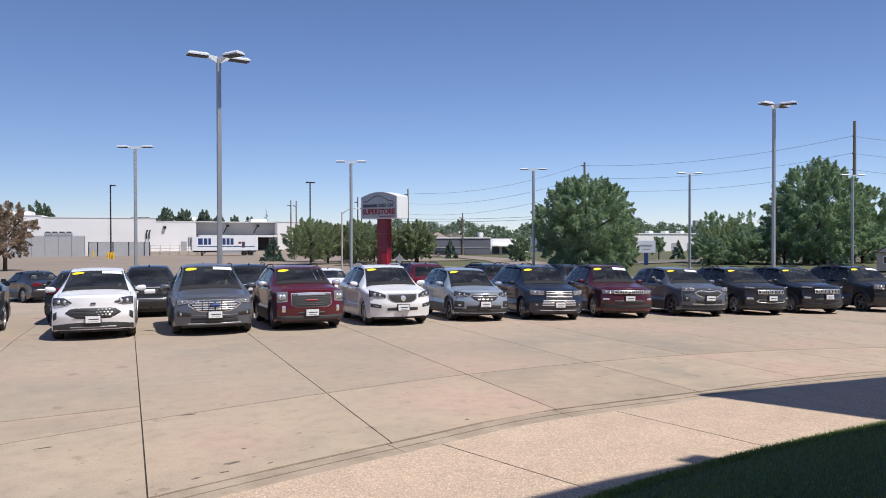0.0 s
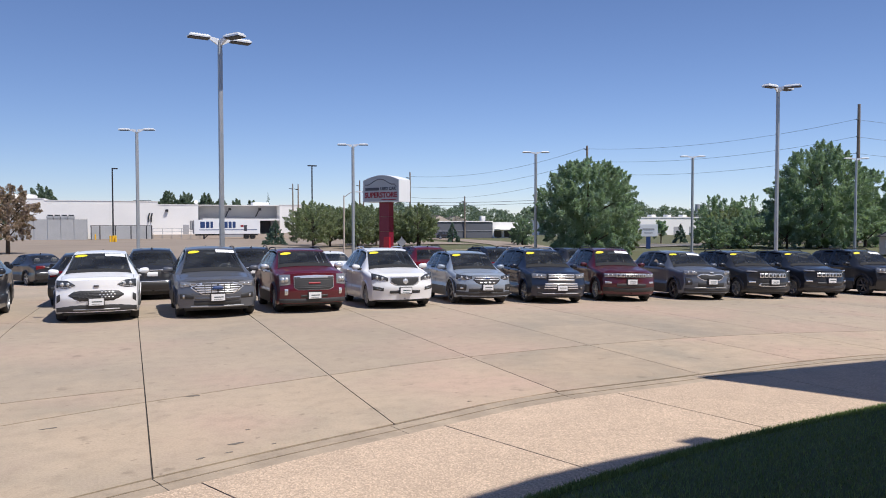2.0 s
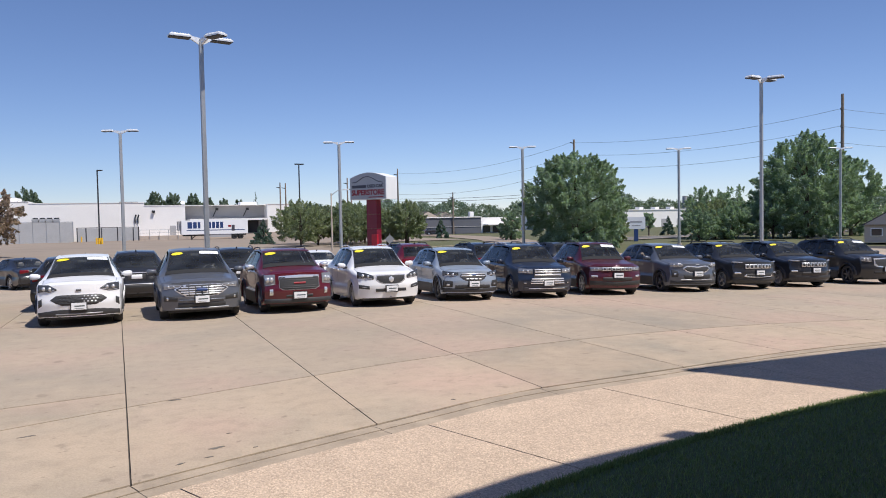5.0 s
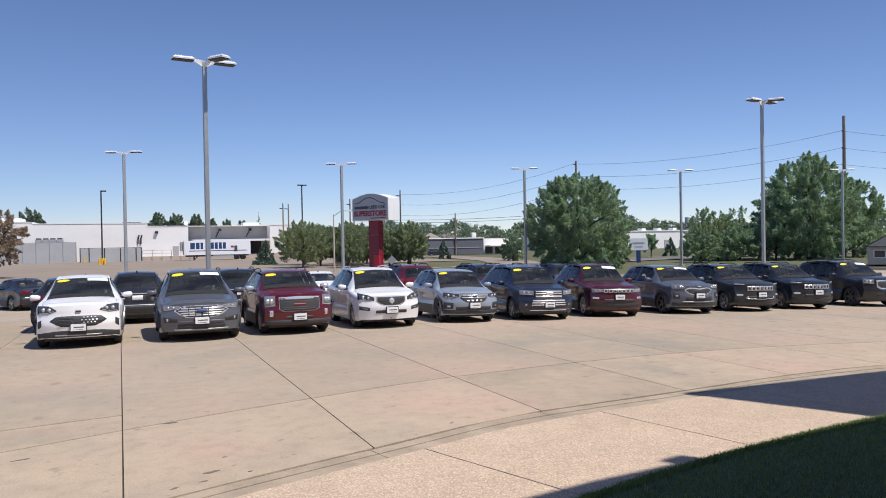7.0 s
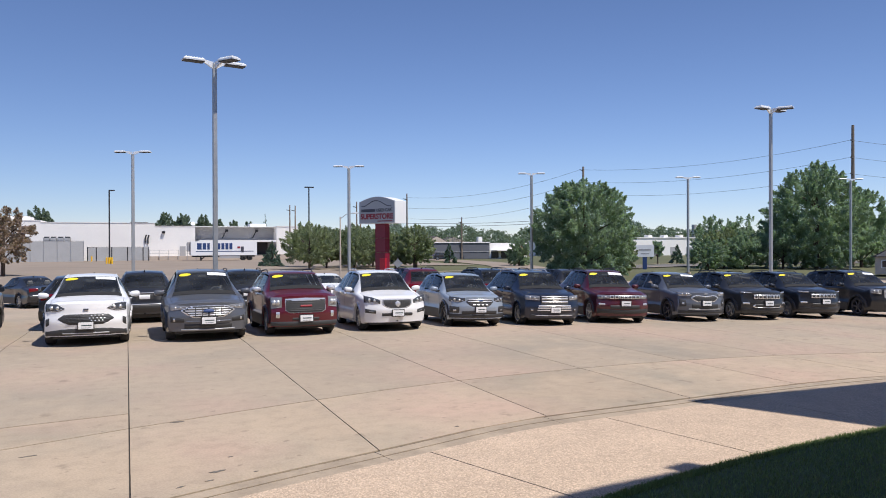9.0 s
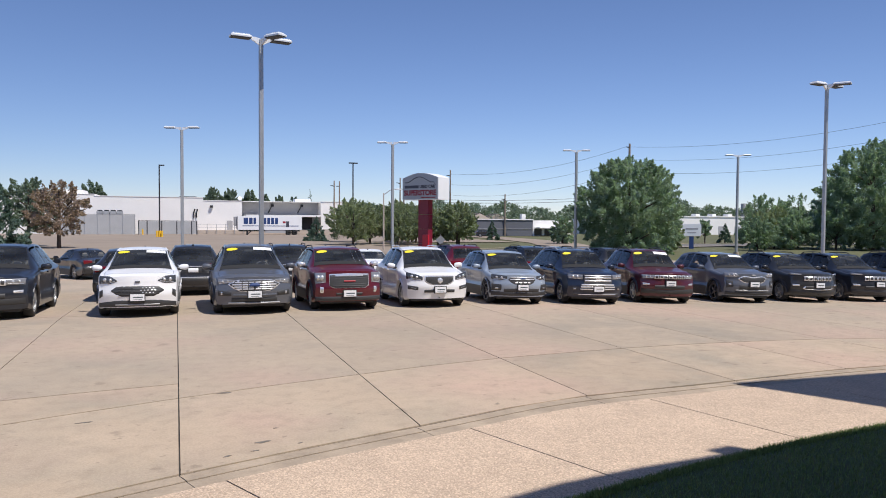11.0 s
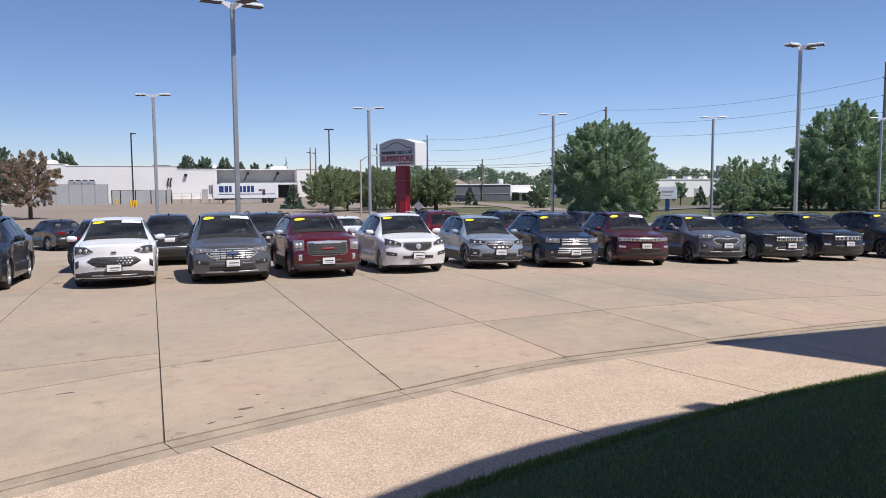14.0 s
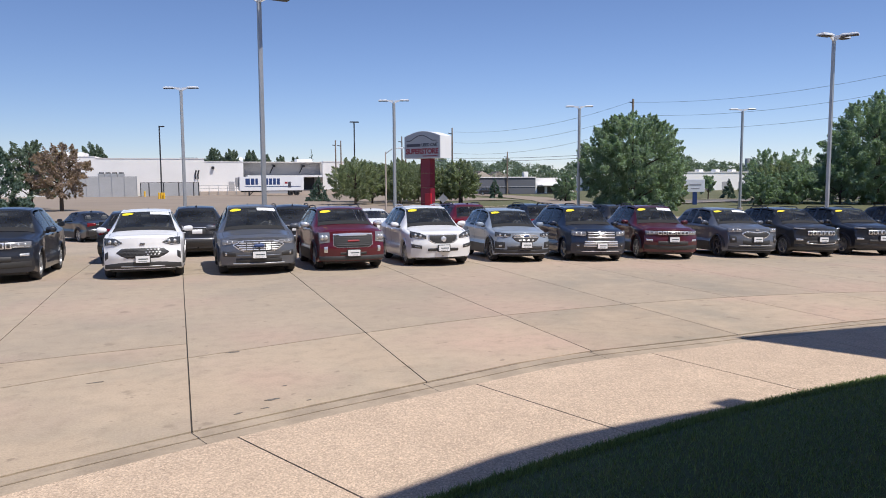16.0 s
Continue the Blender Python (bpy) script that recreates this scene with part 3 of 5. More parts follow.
# far woods along the horizon
g = np.random.default_rng(9)
lobes = []
for k in range(3400):
    a = radians(g.uniform(9.6, 66))
    d = g.uniform(255, 400)
    x, y = d * math.sin(a), d * math.cos(a)
    h = (7.4 + 0.5 * (1.6 * math.sin(a * 23) + 1.5 * math.sin(a * 61 + 1)) + 0.8 * math.sin(a * 140)) * 1.42 * d / 320
    lobes.append((x, y, -1 + h * g.uniform(0.1, 0.92) ** 0.8, g.uniform(1.0, 2.2)))
woods = tagged(leaf_crown("far_woods", None, lobes, 150000, 0.42, LEAF_FAR, 10, 0.2, 0.7), "distant line of leafy green woods on the horizon", "woods", kind="stuff")


# ---- vehicles ----
def lathe(profile, segments=28):
    """Turns a profile of (x, radius) about the x axis."""
    verts, faces = [], []
    n = len(profile)
    for k in range(segments):
        a = k * math.tau / segments
        for x, r in profile:
            verts.append((x, r * math.cos(a), r * math.sin(a)))
    for k in range(segments):
        q = (k + 1) % segments
        for i in range(n - 1):
            faces.append((k * n + i, k * n + i + 1, q * n + i + 1, q * n + i))
    return verts, faces


WHEELS = {}


def wheel_meshes(radius, spokes, dark):
    """Tyre and rim, outer side at +x."""
    key = (radius, spokes, dark)
    if key in WHEELS:
        return WHEELS[key]
    r, w = radius, 0.115
    v, f = lathe([(-w, r * 0.66), (-w, r * 0.9), (-w * 0.75, r * 0.98), (-w * 0.3, r), (w * 0.3, r), (w * 0.75, r * 0.98), (w, r * 0.9),
                  (w * 1.02, r * 0.78), (w * 0.9, r * 0.68), (w * 0.6, r * 0.66)])
    tyre = bpy.data.meshes.new("tyre")
    tyre.from_pydata(v, [], f)
    tyre.materials.append(TYRE)
    tyre.shade_smooth()
    v, f = lathe([(w * 0.95, r * 0.70), (w * 0.95, r * 0.64), (w * 0.3, r * 0.62), (-w * 0.5, r * 0.60), (-w * 0.5, 0.001)])
    for k in range(spokes):
        a = k * math.tau / spokes
        c, s = math.cos(a), math.sin(a)
        base = len(v)
        for x, rad, half in ((w * 0.85, 0.02, 0.035), (w * 0.75, r * 0.66, 0.022), (w * 0.55, r * 0.66, 0.022), (w * 0.5, 0.02, 0.035)):
            for e in (-half, half):
                v.append((x, rad * c - e * s, rad * s + e * c))
        f += [(base, base + 1, base + 3, base + 2), (base + 1, base + 7, base + 5, base + 3), (base, base + 2, base + 4, base + 6)]
    base = len(v)
    hv, hf = lathe([(w * 0.9, 0.001), (w * 0.9, 0.05), (w * 0.6, 0.065)], 12)
    v += hv
    f += [tuple(i + base for i in q) for q in hf]
    rim = bpy.data.meshes.new("rim")
    rim.from_pydata(v, [], f)
    rim.materials.append(ALLOY_DARK if dark else ALLOY)
    WHEELS[key] = (tyre, rim)
    return WHEELS[key]


def smooth_curve(pts, d):
    """A soft curve through (distance, value) pairs."""
    xs, ys = [p[0] for p in pts], [p[1] for p in pts]
    return float(np.mean([np.interp(d + e, xs, ys) for e in (-0.05, -0.025, 0, 0.025, 0.05)]))


class Shape:
    """The skin of a car body: a grid of half rings along its length, nose at -y."""

    def __init__(s, L=4.6, W=1.86, H=1.68, hood=0.98, nose=0.86, cowl=1.25, header=1.95, roof_end=3.75, tail=4.35, belt=1.06,
                 base=0.21, wheelbase=2.72, front=0.90, r=0.355, roof_w=0.64, bow=0.35, sedan=False, deck=None):
        s.L, s.W, s.H, s.base, s.r, s.bow, s.belt, s.nose = L, W / 2, H, base, r, bow, belt, nose
        s.axles = (front, front + wheelbase)
        s.cowl, s.header, s.roof_end, s.tail = cowl, header, roof_end, tail
        deck = deck or belt + 0.02
        s.top = [(-1, nose), (0.0, nose), (0.16, nose + 0.07), (0.5, hood - 0.03), (cowl, hood + 0.07), (header, H - 0.055), (header + 0.5, H - 0.01),
                 (header + 0.9, H), (roof_end - 0.4, H - 0.02), (roof_end, H - 0.07), (tail, deck), (L - 0.06, deck - 0.10), (L, deck - 0.2), (L + 1, deck - 0.2)]
        wt = s.W
        s.topw = [(-1, wt * 0.86), (0.0, wt * 0.86), (cowl - 0.1, wt * 0.86), (header, roof_w), (roof_end, roof_w * 0.95), (tail, wt * 0.80), (L, wt * 0.86), (L + 1, wt * 0.86)]
        s.ds = sorted(set([0.0, 0.03, 0.07, 0.12, 0.18, 0.24] + steps(0.3, L - 0.3, 0.05) + [L - 0.2, L - 0.12, L - 0.06, L - 0.03, L]))
        s.cache = {}
        s.holes = []

    def bottom(s, d):
        z = s.base + 0.05 * max(0, 1 - d / 0.4) + 0.10 * max(0, 1 - (s.L - d) / 0.5)
        for a in s.axles:
            q = (s.r + 0.055) ** 2 - (d - a) ** 2
            if q > 0:
                z = max(z, s.r + math.sqrt(q) - 0.02)
        return z

    def ring(s, d):
        """Control points of half a cross-section, from the middle of the top round to the sill."""
        key = round(d, 4)
        if key in s.cache:
            return s.cache[key]
        t, w = smooth_curve(s.top, d), smooth_curve(s.topw, d)
        W = s.W * (1 - 0.05 * max(0.0, 1 - d / 0.9) ** 1.5)
        w = min(w, W * 0.86) if d < s.cowl - 0.1 else w
        belt = min(smooth_curve([(0, s.belt - 0.10), (s.cowl, s.belt - 0.03), (s.L, s.belt + 0.05)], d), t - 0.085)
        zb = s.bottom(d)
        mid = max(zb + 0.02, 0.66)
        s.cache[key] = [(0, t), (w * 0.5, t - 0.008), (w * 0.86, t - 0.03), (w, t - 0.07), (W * 0.965, belt), (W * 0.995, max(belt - 0.11, zb + 0.06)),
                        (W * 0.985, max(mid - 0.03, zb + 0.04)), (W, max(0.50, zb + 0.02)), (W * 0.975, zb), (W * 0.80, zb + 0.01)]
        return s.cache[key]

    def skin(s, d, j):
        """A point of the body's right half: d along the car, j round it, with pressed creases and flared arches."""
        pts = s.ring(d)
        k = min(int(j), 8)
        g = j - k
        p0 = pts[k - 1] if k else (-pts[1][0], pts[1][1])
        p1, p2, p3 = pts[k], pts[k + 1], pts[min(k + 2, 9)]
        x, z = [0.5 * (2 * b + (c - a) * g + (2 * a - 5 * b + 4 * c - e) * g * g + (3 * b - a - 3 * c + e) * g ** 3) for a, b, c, e in zip(p0, p1, p2, p3)]
        if 0.1 < d < s.cowl and 0.6 < j < 2.9:
            fade = min(1.0, (d - 0.1) / 0.25, (s.cowl - d) / 0.2)
            z += fade * (0.022 * math.exp(-((j - 1.75) / 0.32) ** 2) + 0.012 * math.exp(-((j - 2.6) / 0.2) ** 2))
        if j > 3.6:
            fade = min(1.0, max(0.0, (d - 0.3) / 0.5), max(0.0, (s.L - d - 0.2) / 0.5))
            x += fade * (0.014 * math.exp(-((j - 4.55) / 0.28) ** 2) - 0.024 * math.exp(-((j - 6.1) / 0.8) ** 2) + 0.012 * math.exp(-((j - 7.2) / 0.3) ** 2))
            if j > 4.4:
                for a in s.axles:
                    x += 0.034 * math.exp(-((d - a) / (s.r + 0.12)) ** 4) * min(1.0, (j - 4.4) / 1.2)
        y = d - s.L / 2
        front = max(0.0, 1 - d / 1.0) ** 1.6
        rear = max(0.0, 1 - (s.L - d) / 0.8) ** 1.6
        if front:
            y += front * (s.bow * min(1.0, abs(x) / s.W) ** 2.4 + s.lean(z))
        if rear:
            y -= rear * (0.16 * min(1.0, abs(x) / s.W) ** 2.4 + s.tuck(z))
        return Vector((x, y, z))

    def lean(s, z):
        return 0.16 * max(0, z - 0.62) ** 1.2 + 0.18 * max(0, 0.50 - z) - 0.016 * math.exp(-((z - 0.57) / 0.08) ** 2) + 0.012 * math.exp(-((z - 0.77) / 0.08) ** 2)

    def tuck(s, z):
        return 0.07 * abs(z - 0.7) - 0.05 * math.exp(-((z - 0.55) / 0.09) ** 2)

    def face_y(s, x, z, off=0.0):
        return -s.L / 2 + s.bow * min(1.0, abs(x) / s.W) ** 2.4 + s.lean(z) - off

    def back_y(s, x, z, off=0.0):
        return s.L / 2 - 0.16 * min(1.0, abs(x) / s.W) ** 2.4 - s.tuck(z) + off

    def point(s, d, j, side, off=0.0):
        p = s.skin(d, j)
        if off:
            n = (s.skin(d + 0.04, j) - s.skin(d - 0.04, j)).cross(s.skin(d, min(j + 0.1, 8.9)) - s.skin(d, max(j - 0.1, 0)))
            n.normalize()
            if n.x < -0.2 or n.z < -0.4:
                n = -n
            p = p + n * off
        return Vector((p.x * side, p.y, p.z))

    def body(s, mat, parent):
        """The painted shell, open where the glass is."""
        js = [k / 3 for k in range(28)]
        n = len(js)
        verts, faces = [], []
        grid = [[s.skin(d, j) for j in js] for d in s.ds]
        for row in grid:
            verts += [(p.x, p.y, p.z) for p in row]
            verts += [(-p.x, p.y, p.z) for p in row]
        for i in range(len(s.ds) - 1):
            for k in range(n - 1):
                if any(s.ds[i] >= d0 and s.ds[i + 1] <= d1 and js[k] >= j0 and js[k + 1] <= j1 for d0, d1, j0, j1 in s.holes):
                    continue
                a, b = i * 2 * n + k, (i + 1) * 2 * n + k
                faces.append((a, a + 1, b + 1, b))
                a, b = a + n, b + n
                faces.append((a, b, b + 1, a + 1))
        fr = [k / 12 - 1 for k in range(25)]
        for row, fy, flip in ((grid[0], s.face_y, False), (grid[-1], s.back_y, True)):
            edge = row[:10]
            base = len(verts)
            for k in range(9, n):
                for f in fr:
                    x, z = row[k].x * f, row[k].z
                    if k == 9:
                        z = float(np.interp(abs(x), [p.x for p in edge], [p.z for p in edge]))
                    verts.append((x, fy(x, z), z))
            for q in range(n - 10):
                for c in range(24):
                    a = base + q * 25 + c
                    faces.append((a, a + 25, a + 26, a + 1) if flip else (a, a + 1, a + 26, a + 25))
        ob = mesh_object("body", verts, faces, mat, parent)
        bm = bmesh.new()
        bm.from_mesh(ob.data)
        bmesh.ops.remove_doubles(bm, verts=bm.verts, dist=0.002)
        bmesh.ops.recalc_face_normals(bm, faces=bm.faces)
        bm.to_mesh(ob.data)
        bm.free()
        ob.data.shade_smooth()
        ob.data.set_sharp_from_angle(angle=radians(42))
        return ob

    def patch(s, name, d0, d1, j0, j1, side, mat, parent, off=0.006, nd=8, nj=3, label=""):
        """A panel on the skin from d0 to d1 along the car and from j0 to j1 round it; side 0 runs across the middle."""
        bm = bmesh.new()
        rows = []
        for i in range(nd + 1):
            d = d0 + (d1 - d0) * i / nd
            row = []
            for k in range(nj + 1):
                if side == 0:
                    q = -j1 + 2 * j1 * k / nj
                    row.append(bm.verts.new(s.point(d, abs(q), 1 if q >= 0 else -1, off)))
                else:
                    row.append(bm.verts.new(s.point(d, j0 + (j1 - j0) * k / nj, side, off)))
            rows.append(row)
        for a, b in zip(rows, rows[1:]):
            for k in range(nj):
                bm.faces.new((a[k], a[k + 1], b[k + 1], b[k]))
        return part(name, bm, mat, parent, label, smooth=30)

    def trim(s, name, top, bot, mat, parent, off=0.012, back=False, flip=1, label="", thick=0.03, n=10):
        """A piece of the front or rear face between two lines of (x, z)."""
        bm = bmesh.new()
        fy = s.back_y if back else s.face_y
        x0, x1 = max(top[0][0], bot[0][0]), min(top[-1][0], bot[-1][0])
        rows = []
        for i in range(n + 1):
            x = x0 + (x1 - x0) * i / n
            zt, zb = np.interp(x, [p[0] for p in top], [p[1] for p in top]), np.interp(x, [p[0] for p in bot], [p[1] for p in bot])
            zb = min(zb, zt - 0.002)
            h = zt - zb
            swell = min(0.012, h * 0.22) if thick > 0 else 0.0
            cells = [(zt, -thick), (zt, off - swell), (zt - h * 0.16, off), ((zt + zb) / 2, off + swell * 0.5), (zb + h * 0.16, off), (zb, off - swell), (zb, -thick)]
            rows.append([bm.verts.new((x * flip, fy(x, z, o), z)) for z, o in cells])
        for a, b in zip(rows, rows[1:]):
            for k in range(6):
                bm.faces.new((a[k], a[k + 1], b[k + 1], b[k]))
        bm.faces.new(rows[0])
        bm.faces.new(rows[-1][::-1])
        return part(name, bm, mat, parent, label, smooth=62)


def both(pts):
    """Mirrors a half line of x and z about the middle."""
    return [(-x, z) for x, z in reversed(pts) if x > 0] + list(pts)


def box_line(x0, x1, z0, z1):
    return [(x0, z1), (x1, z1)], [(x0, z0), (x1, z0)]


def make_vehicle(name, m, label, paintwork, shape, front, rims=(10, False), rails=None, cladding=None, sticker=True, sunstrip=False, roof=None,
                 category="car", plate_z=0.55, plate=True, mirror_mat=None, group="cars for sale in the front row", detail=True, size=0.93):
    """A parked car: painted body, glass, lamps, grille, mirrors, wheels and dealer plate."""
    s = Shape(**shape)
    car = empty(name, m @ Matrix.Scale(size, 4), label, category, group)
    mid, end = s.header + 0.78, s.roof_end - 0.55
    panes = [(s.cowl + 0.52, mid - 0.03, 3.12, 3.9), (mid + 0.04, end, 3.12, 3.9), (end + 0.06, s.roof_end - 0.02, 3.14, 3.85)]
    s.holes = [(s.cowl + 0.05, s.header - 0.03, 0, 2.70), (s.roof_end + 0.06, s.tail - 0.06, 0, 2.5)] + [(q[0], q[1], q[2] - 0.13, q[3] + 0.11) for q in panes]
    s.body(paintwork, car)
    bm = box_bm(-s.W * 0.78, s.W * 0.78, -s.L / 2 + 0.35, s.L / 2 - 0.3, s.base - 0.04, 0.72)
    part("underbody", bm, BLACK_PLASTIC, car)
    # glass
    s.patch("windshield", s.cowl + 0.10, s.header - 0.02, 0, 2.74, 0, CAR_GLASS, car, nd=10, nj=14)
    s.patch("cowl_panel", s.cowl - 0.03, s.cowl + 0.12, 0, 2.72, 0, DASH, car, 0.010, 4, 10)
    s.patch("rear_window", s.roof_end + 0.05, s.tail - 0.05, 0, 2.55, 0, CAR_GLASS, car, nd=8, nj=10)
    # cabin: trim behind the skin, dashboard, seats and wheel
    s.patch("headliner", s.header, s.roof_end, 0, 2.9, 0, SEAT, car, -0.03, 8, 8)
    for side in (-1, 1):
        s.patch("door_trim", s.cowl + 0.1, s.tail - 0.1, 3.95, 6.5, side, CABIN, car, -0.035, 10, 5)
        s.patch("pillar_trim", s.cowl + 0.1, s.header, 2.75, 3.2, side, SEAT, car, -0.025, 8, 2)
    y0, top = s.cowl - s.L / 2, s.belt
    part("dashboard", box_bm(-s.W * 0.80, s.W * 0.80, y0 + 0.05, y0 + 0.62, 0.70, top - 0.10, 0.05), DASH, car)
    bm = bmesh.new()
    tube_bm([(0.36 + 0.17 * math.cos(k * math.tau / 16), y0 + 0.72 + 0.07 * math.sin(k * math.tau / 16), top + 0.02 + 0.16 * math.sin(k * math.tau / 16)) for k in range(17)], [0.016] * 17, 6, bm)
    part("steering_wheel", bm, SEAT, car, smooth=60)
    for sy, xs in ((s.header - s.L / 2 + 0.42, (-0.38, 0.38)), (s.header - s.L / 2 + 1.35, (-0.38, 0.38))):
        for sx in xs:
            seat = part("seat", box_bm(sx - 0.25, sx + 0.25, sy, sy + 0.16, 0.6, min(top + 0.20, s.H - 0.42), 0.06), SEAT, car)
            part("headrest", box_bm(sx - 0.13, sx + 0.13, sy + 0.04, sy + 0.14, min(top + 0.22, s.H - 0.40), min(top + 0.38, s.H - 0.20), 0.04), SEAT, seat)
    part("mirror", box_bm(-0.11, 0.11, s.header - s.L / 2 - 0.10, s.header - s.L / 2 - 0.07, s.H - 0.22, s.H - 0.155, 0.01), CABIN, car)
    for side in (-1, 1):
        for d0, d1, j0, j1 in panes:
            s.patch("side_window", d0, d1, j0, j1, side, CAR_GLASS, car, nd=8)
        s.patch("hood_seam", 0.22, s.cowl - 0.08, 2.93, 3.02, side, BLACK_PLASTIC, car, 0.003, 8, 1)
        for d in (s.cowl + 0.30, mid, end + 0.12):
            s.patch("door_seam", d - 0.006, d + 0.006, 4.05, 7.2, side, BLACK_PLASTIC, car, 0.003, 1, 6)
        for d in (mid - 0.22, end - 0.08):
            p = s.point(d, 4.6, side, 0.02)
            part("door_handle", box_bm(p.x - 0.02, p.x + 0.02, p.y - 0.09, p.y + 0.09, p.z - 0.018, p.z + 0.018, 0.008), mirror_mat or paintwork, car)
        p = s.point(s.cowl + 0.42, 4.0, side, 0.0)
        bm = bmesh.new()
        bmesh.ops.create_uvsphere(bm, u_segments=12, v_segments=8, radius=1)
        for v in bm.verts:
            flat = [math.copysign(abs(q) ** 0.7, q) for q in v.co]
            v.co = Vector((flat[0] * 0.125, min(flat[1] * 0.10, 0.03), flat[2] * (0.075 + 0.012 * flat[0] * side)))
            v.co += Vector((p.x + side * 0.15, p.y, p.z + 0.085))
        mirror = part("door_mirror", bm, mirror_mat or paintwork, car, smooth=50)
        part("mirror_stalk", box_bm(min(p.x - side * 0.04, p.x + side * 0.1), max(p.x - side * 0.04, p.x + side * 0.1), p.y - 0.03, p.y + 0.03, p.z - 0.01, p.z + 0.05, 0.01),
             BLACK_PLASTIC, mirror)
        if cladding:
            s.patch("sill_cladding", s.axles[0] + s.r + 0.09, s.axles[1] - s.r - 0.09, 7.0, 8.0, side, cladding, car, 0.012, 6, 2)
            for a in s.axles:
                bm = bmesh.new()
                rows = []
                for k in range(15):
                    ang = math.pi * (k / 14)
                    row = []
                    for rad, o in ((s.r + 0.03, 0.0), (s.r + 0.04, 0.022), (s.r + 0.10, 0.018), (s.r + 0.115, -0.02)):
                        row.append(bm.verts.new((side * (s.W + o - 0.004), a - s.L / 2 + rad * math.cos(ang), s.r + rad * math.sin(ang) - 0.02)))
                    rows.append(row)
                for q, w in zip(rows, rows[1:]):
                    for k in range(3):
                        bm.faces.new((q[k], q[k + 1], w[k + 1], w[k]))
                part("arch_cladding", bm, cladding, car, smooth=40)
        if rails:
            pts = [s.point(s.header + 0.35 + (s.roof_end - s.header - 0.6) * k / 8, 2.75, side, 0.0) for k in range(9)]
            pts = [pts[0] + Vector((0, 0, -0.01))] + [p + Vector((0, 0, 0.055)) for p in pts[1:-1]] + [pts[-1] + Vector((0, 0, -0.01))]
            part("roof_rail", tube_bm(pts, [0.018] * 9, 6), rails, car, smooth=60)
    if roof:
        s.patch("roof_panel", s.header + 0.02, s.roof_end - 0.05, 0, 2.7, 0, roof, car, 0.004, 8, 8)
    # wheels
    tyre, rim = wheel_meshes(s.r, *rims)
    for d in s.axles:
        for side in (-1, 1):
            t = new("wheel", tyre)
            t.parent = car
            t.matrix_basis = Matrix.Translation((side * (s.W - 0.13), d - s.L / 2, s.r)) @ pose(0, 0, 0, 0, 0, 0 if side > 0 else 180)
            q = new("rim", rim)
            q.parent = t
    # rear lamps and plate
    for flip in (-1, 1):
        s.trim("tail_lamp", [(s.W * 0.55, s.belt - 0.02), (s.W * 0.93, s.belt - 0.02)], [(s.W * 0.55, s.belt - 0.14), (s.W * 0.93, s.belt - 0.2)], TAIL_RED, car, 0.012, True, flip, n=5)
    if detail:
        s.trim("rear_bumper", *map(both, ([(0, 0.60), (s.W * 0.9, 0.60)], [(0, 0.36), (s.W * 0.9, 0.36)])), cladding or BLACK_PLASTIC, car, 0.02, True)
        s.trim("plate_recess", *box_line(-0.26, 0.26, s.belt - 0.33, s.belt - 0.13), BLACK_PLASTIC, car, 0.008, True, n=4)
        s.trim("rear_plate", *box_line(-0.16, 0.16, s.belt - 0.30, s.belt - 0.16), PLATE, car, 0.02, True, n=2)
        s.trim("tailgate_strip", *box_line(-0.42, 0.42, s.belt - 0.115, s.belt - 0.09), CHROME, car, 0.02, True, n=6)
        s.trim("bumper_strip", *box_line(-s.W * 0.8, s.W * 0.8, 0.605, 0.63), CHROME, car, 0.02, True)
        part("roof_aerial", tube_bm([(0, s.roof_end - s.L / 2 - 0.25, s.H - 0.05), (0, s.roof_end - s.L / 2 - 0.12, s.H + 0.015)], [0.03, 0.012], 6), BLACK_PLASTIC, car)
    # windshield stickers
    if sticker:
        bm = bmesh.new()
        ring = []
        d, q = s.header - 0.12, -1.45
        for k in range(16):
            a = k * math.tau / 16
            jj = q + 0.6 * math.cos(a)
            ring.append(bm.verts.new(s.point(d + 0.048 * math.sin(a), abs(jj), -1 if jj < 0 else 1, 0.011)))
        bm.faces.new(ring)
        part("window_sticker", bm, STICKER_YELLOW, car, "yellow oval sticker on the windshield")
    if sunstrip:
        bm = bmesh.new()
        rows = []
        for k in range(5):
            jj = 0.35 + 1.9 * k / 4
            rows.append([bm.verts.new(s.point(d2, jj, 1, 0.011)) for d2 in (s.header - 0.06, s.header - 0.16)])
        for a, b in zip(rows, rows[1:]):
            bm.faces.new((a[0], a[1], b[1], b[0]))
        part("sun_strip", bm, STICKER_WHITE, car, "white paper strip on the windshield")
    # front end
    if front:
        front(s, car)
    if plate and front:
        z = plate_z
        y = s.face_y(0, z) - 0.05
        part("plate_frame", box_bm(-0.18, 0.18, y, y + 0.09, z - 0.10, z + 0.10, 0.008), BLACK_PLASTIC, car)
        p = part("dealer_plate", box_bm(-0.16, 0.16, y - 0.008, y + 0.01, z - 0.08, z + 0.08, 0.003), PLATE, car, "white dealer plate")
        part("plate_bar", box_bm(-0.095, 0.125, y - 0.011, y - 0.006, z - 0.006, z + 0.018), PLATE_INK, p)
        part("plate_bar", box_bm(-0.10, 0.10, y - 0.011, y - 0.006, z - 0.055, z - 0.047), PLATE_INK, p)
    return car


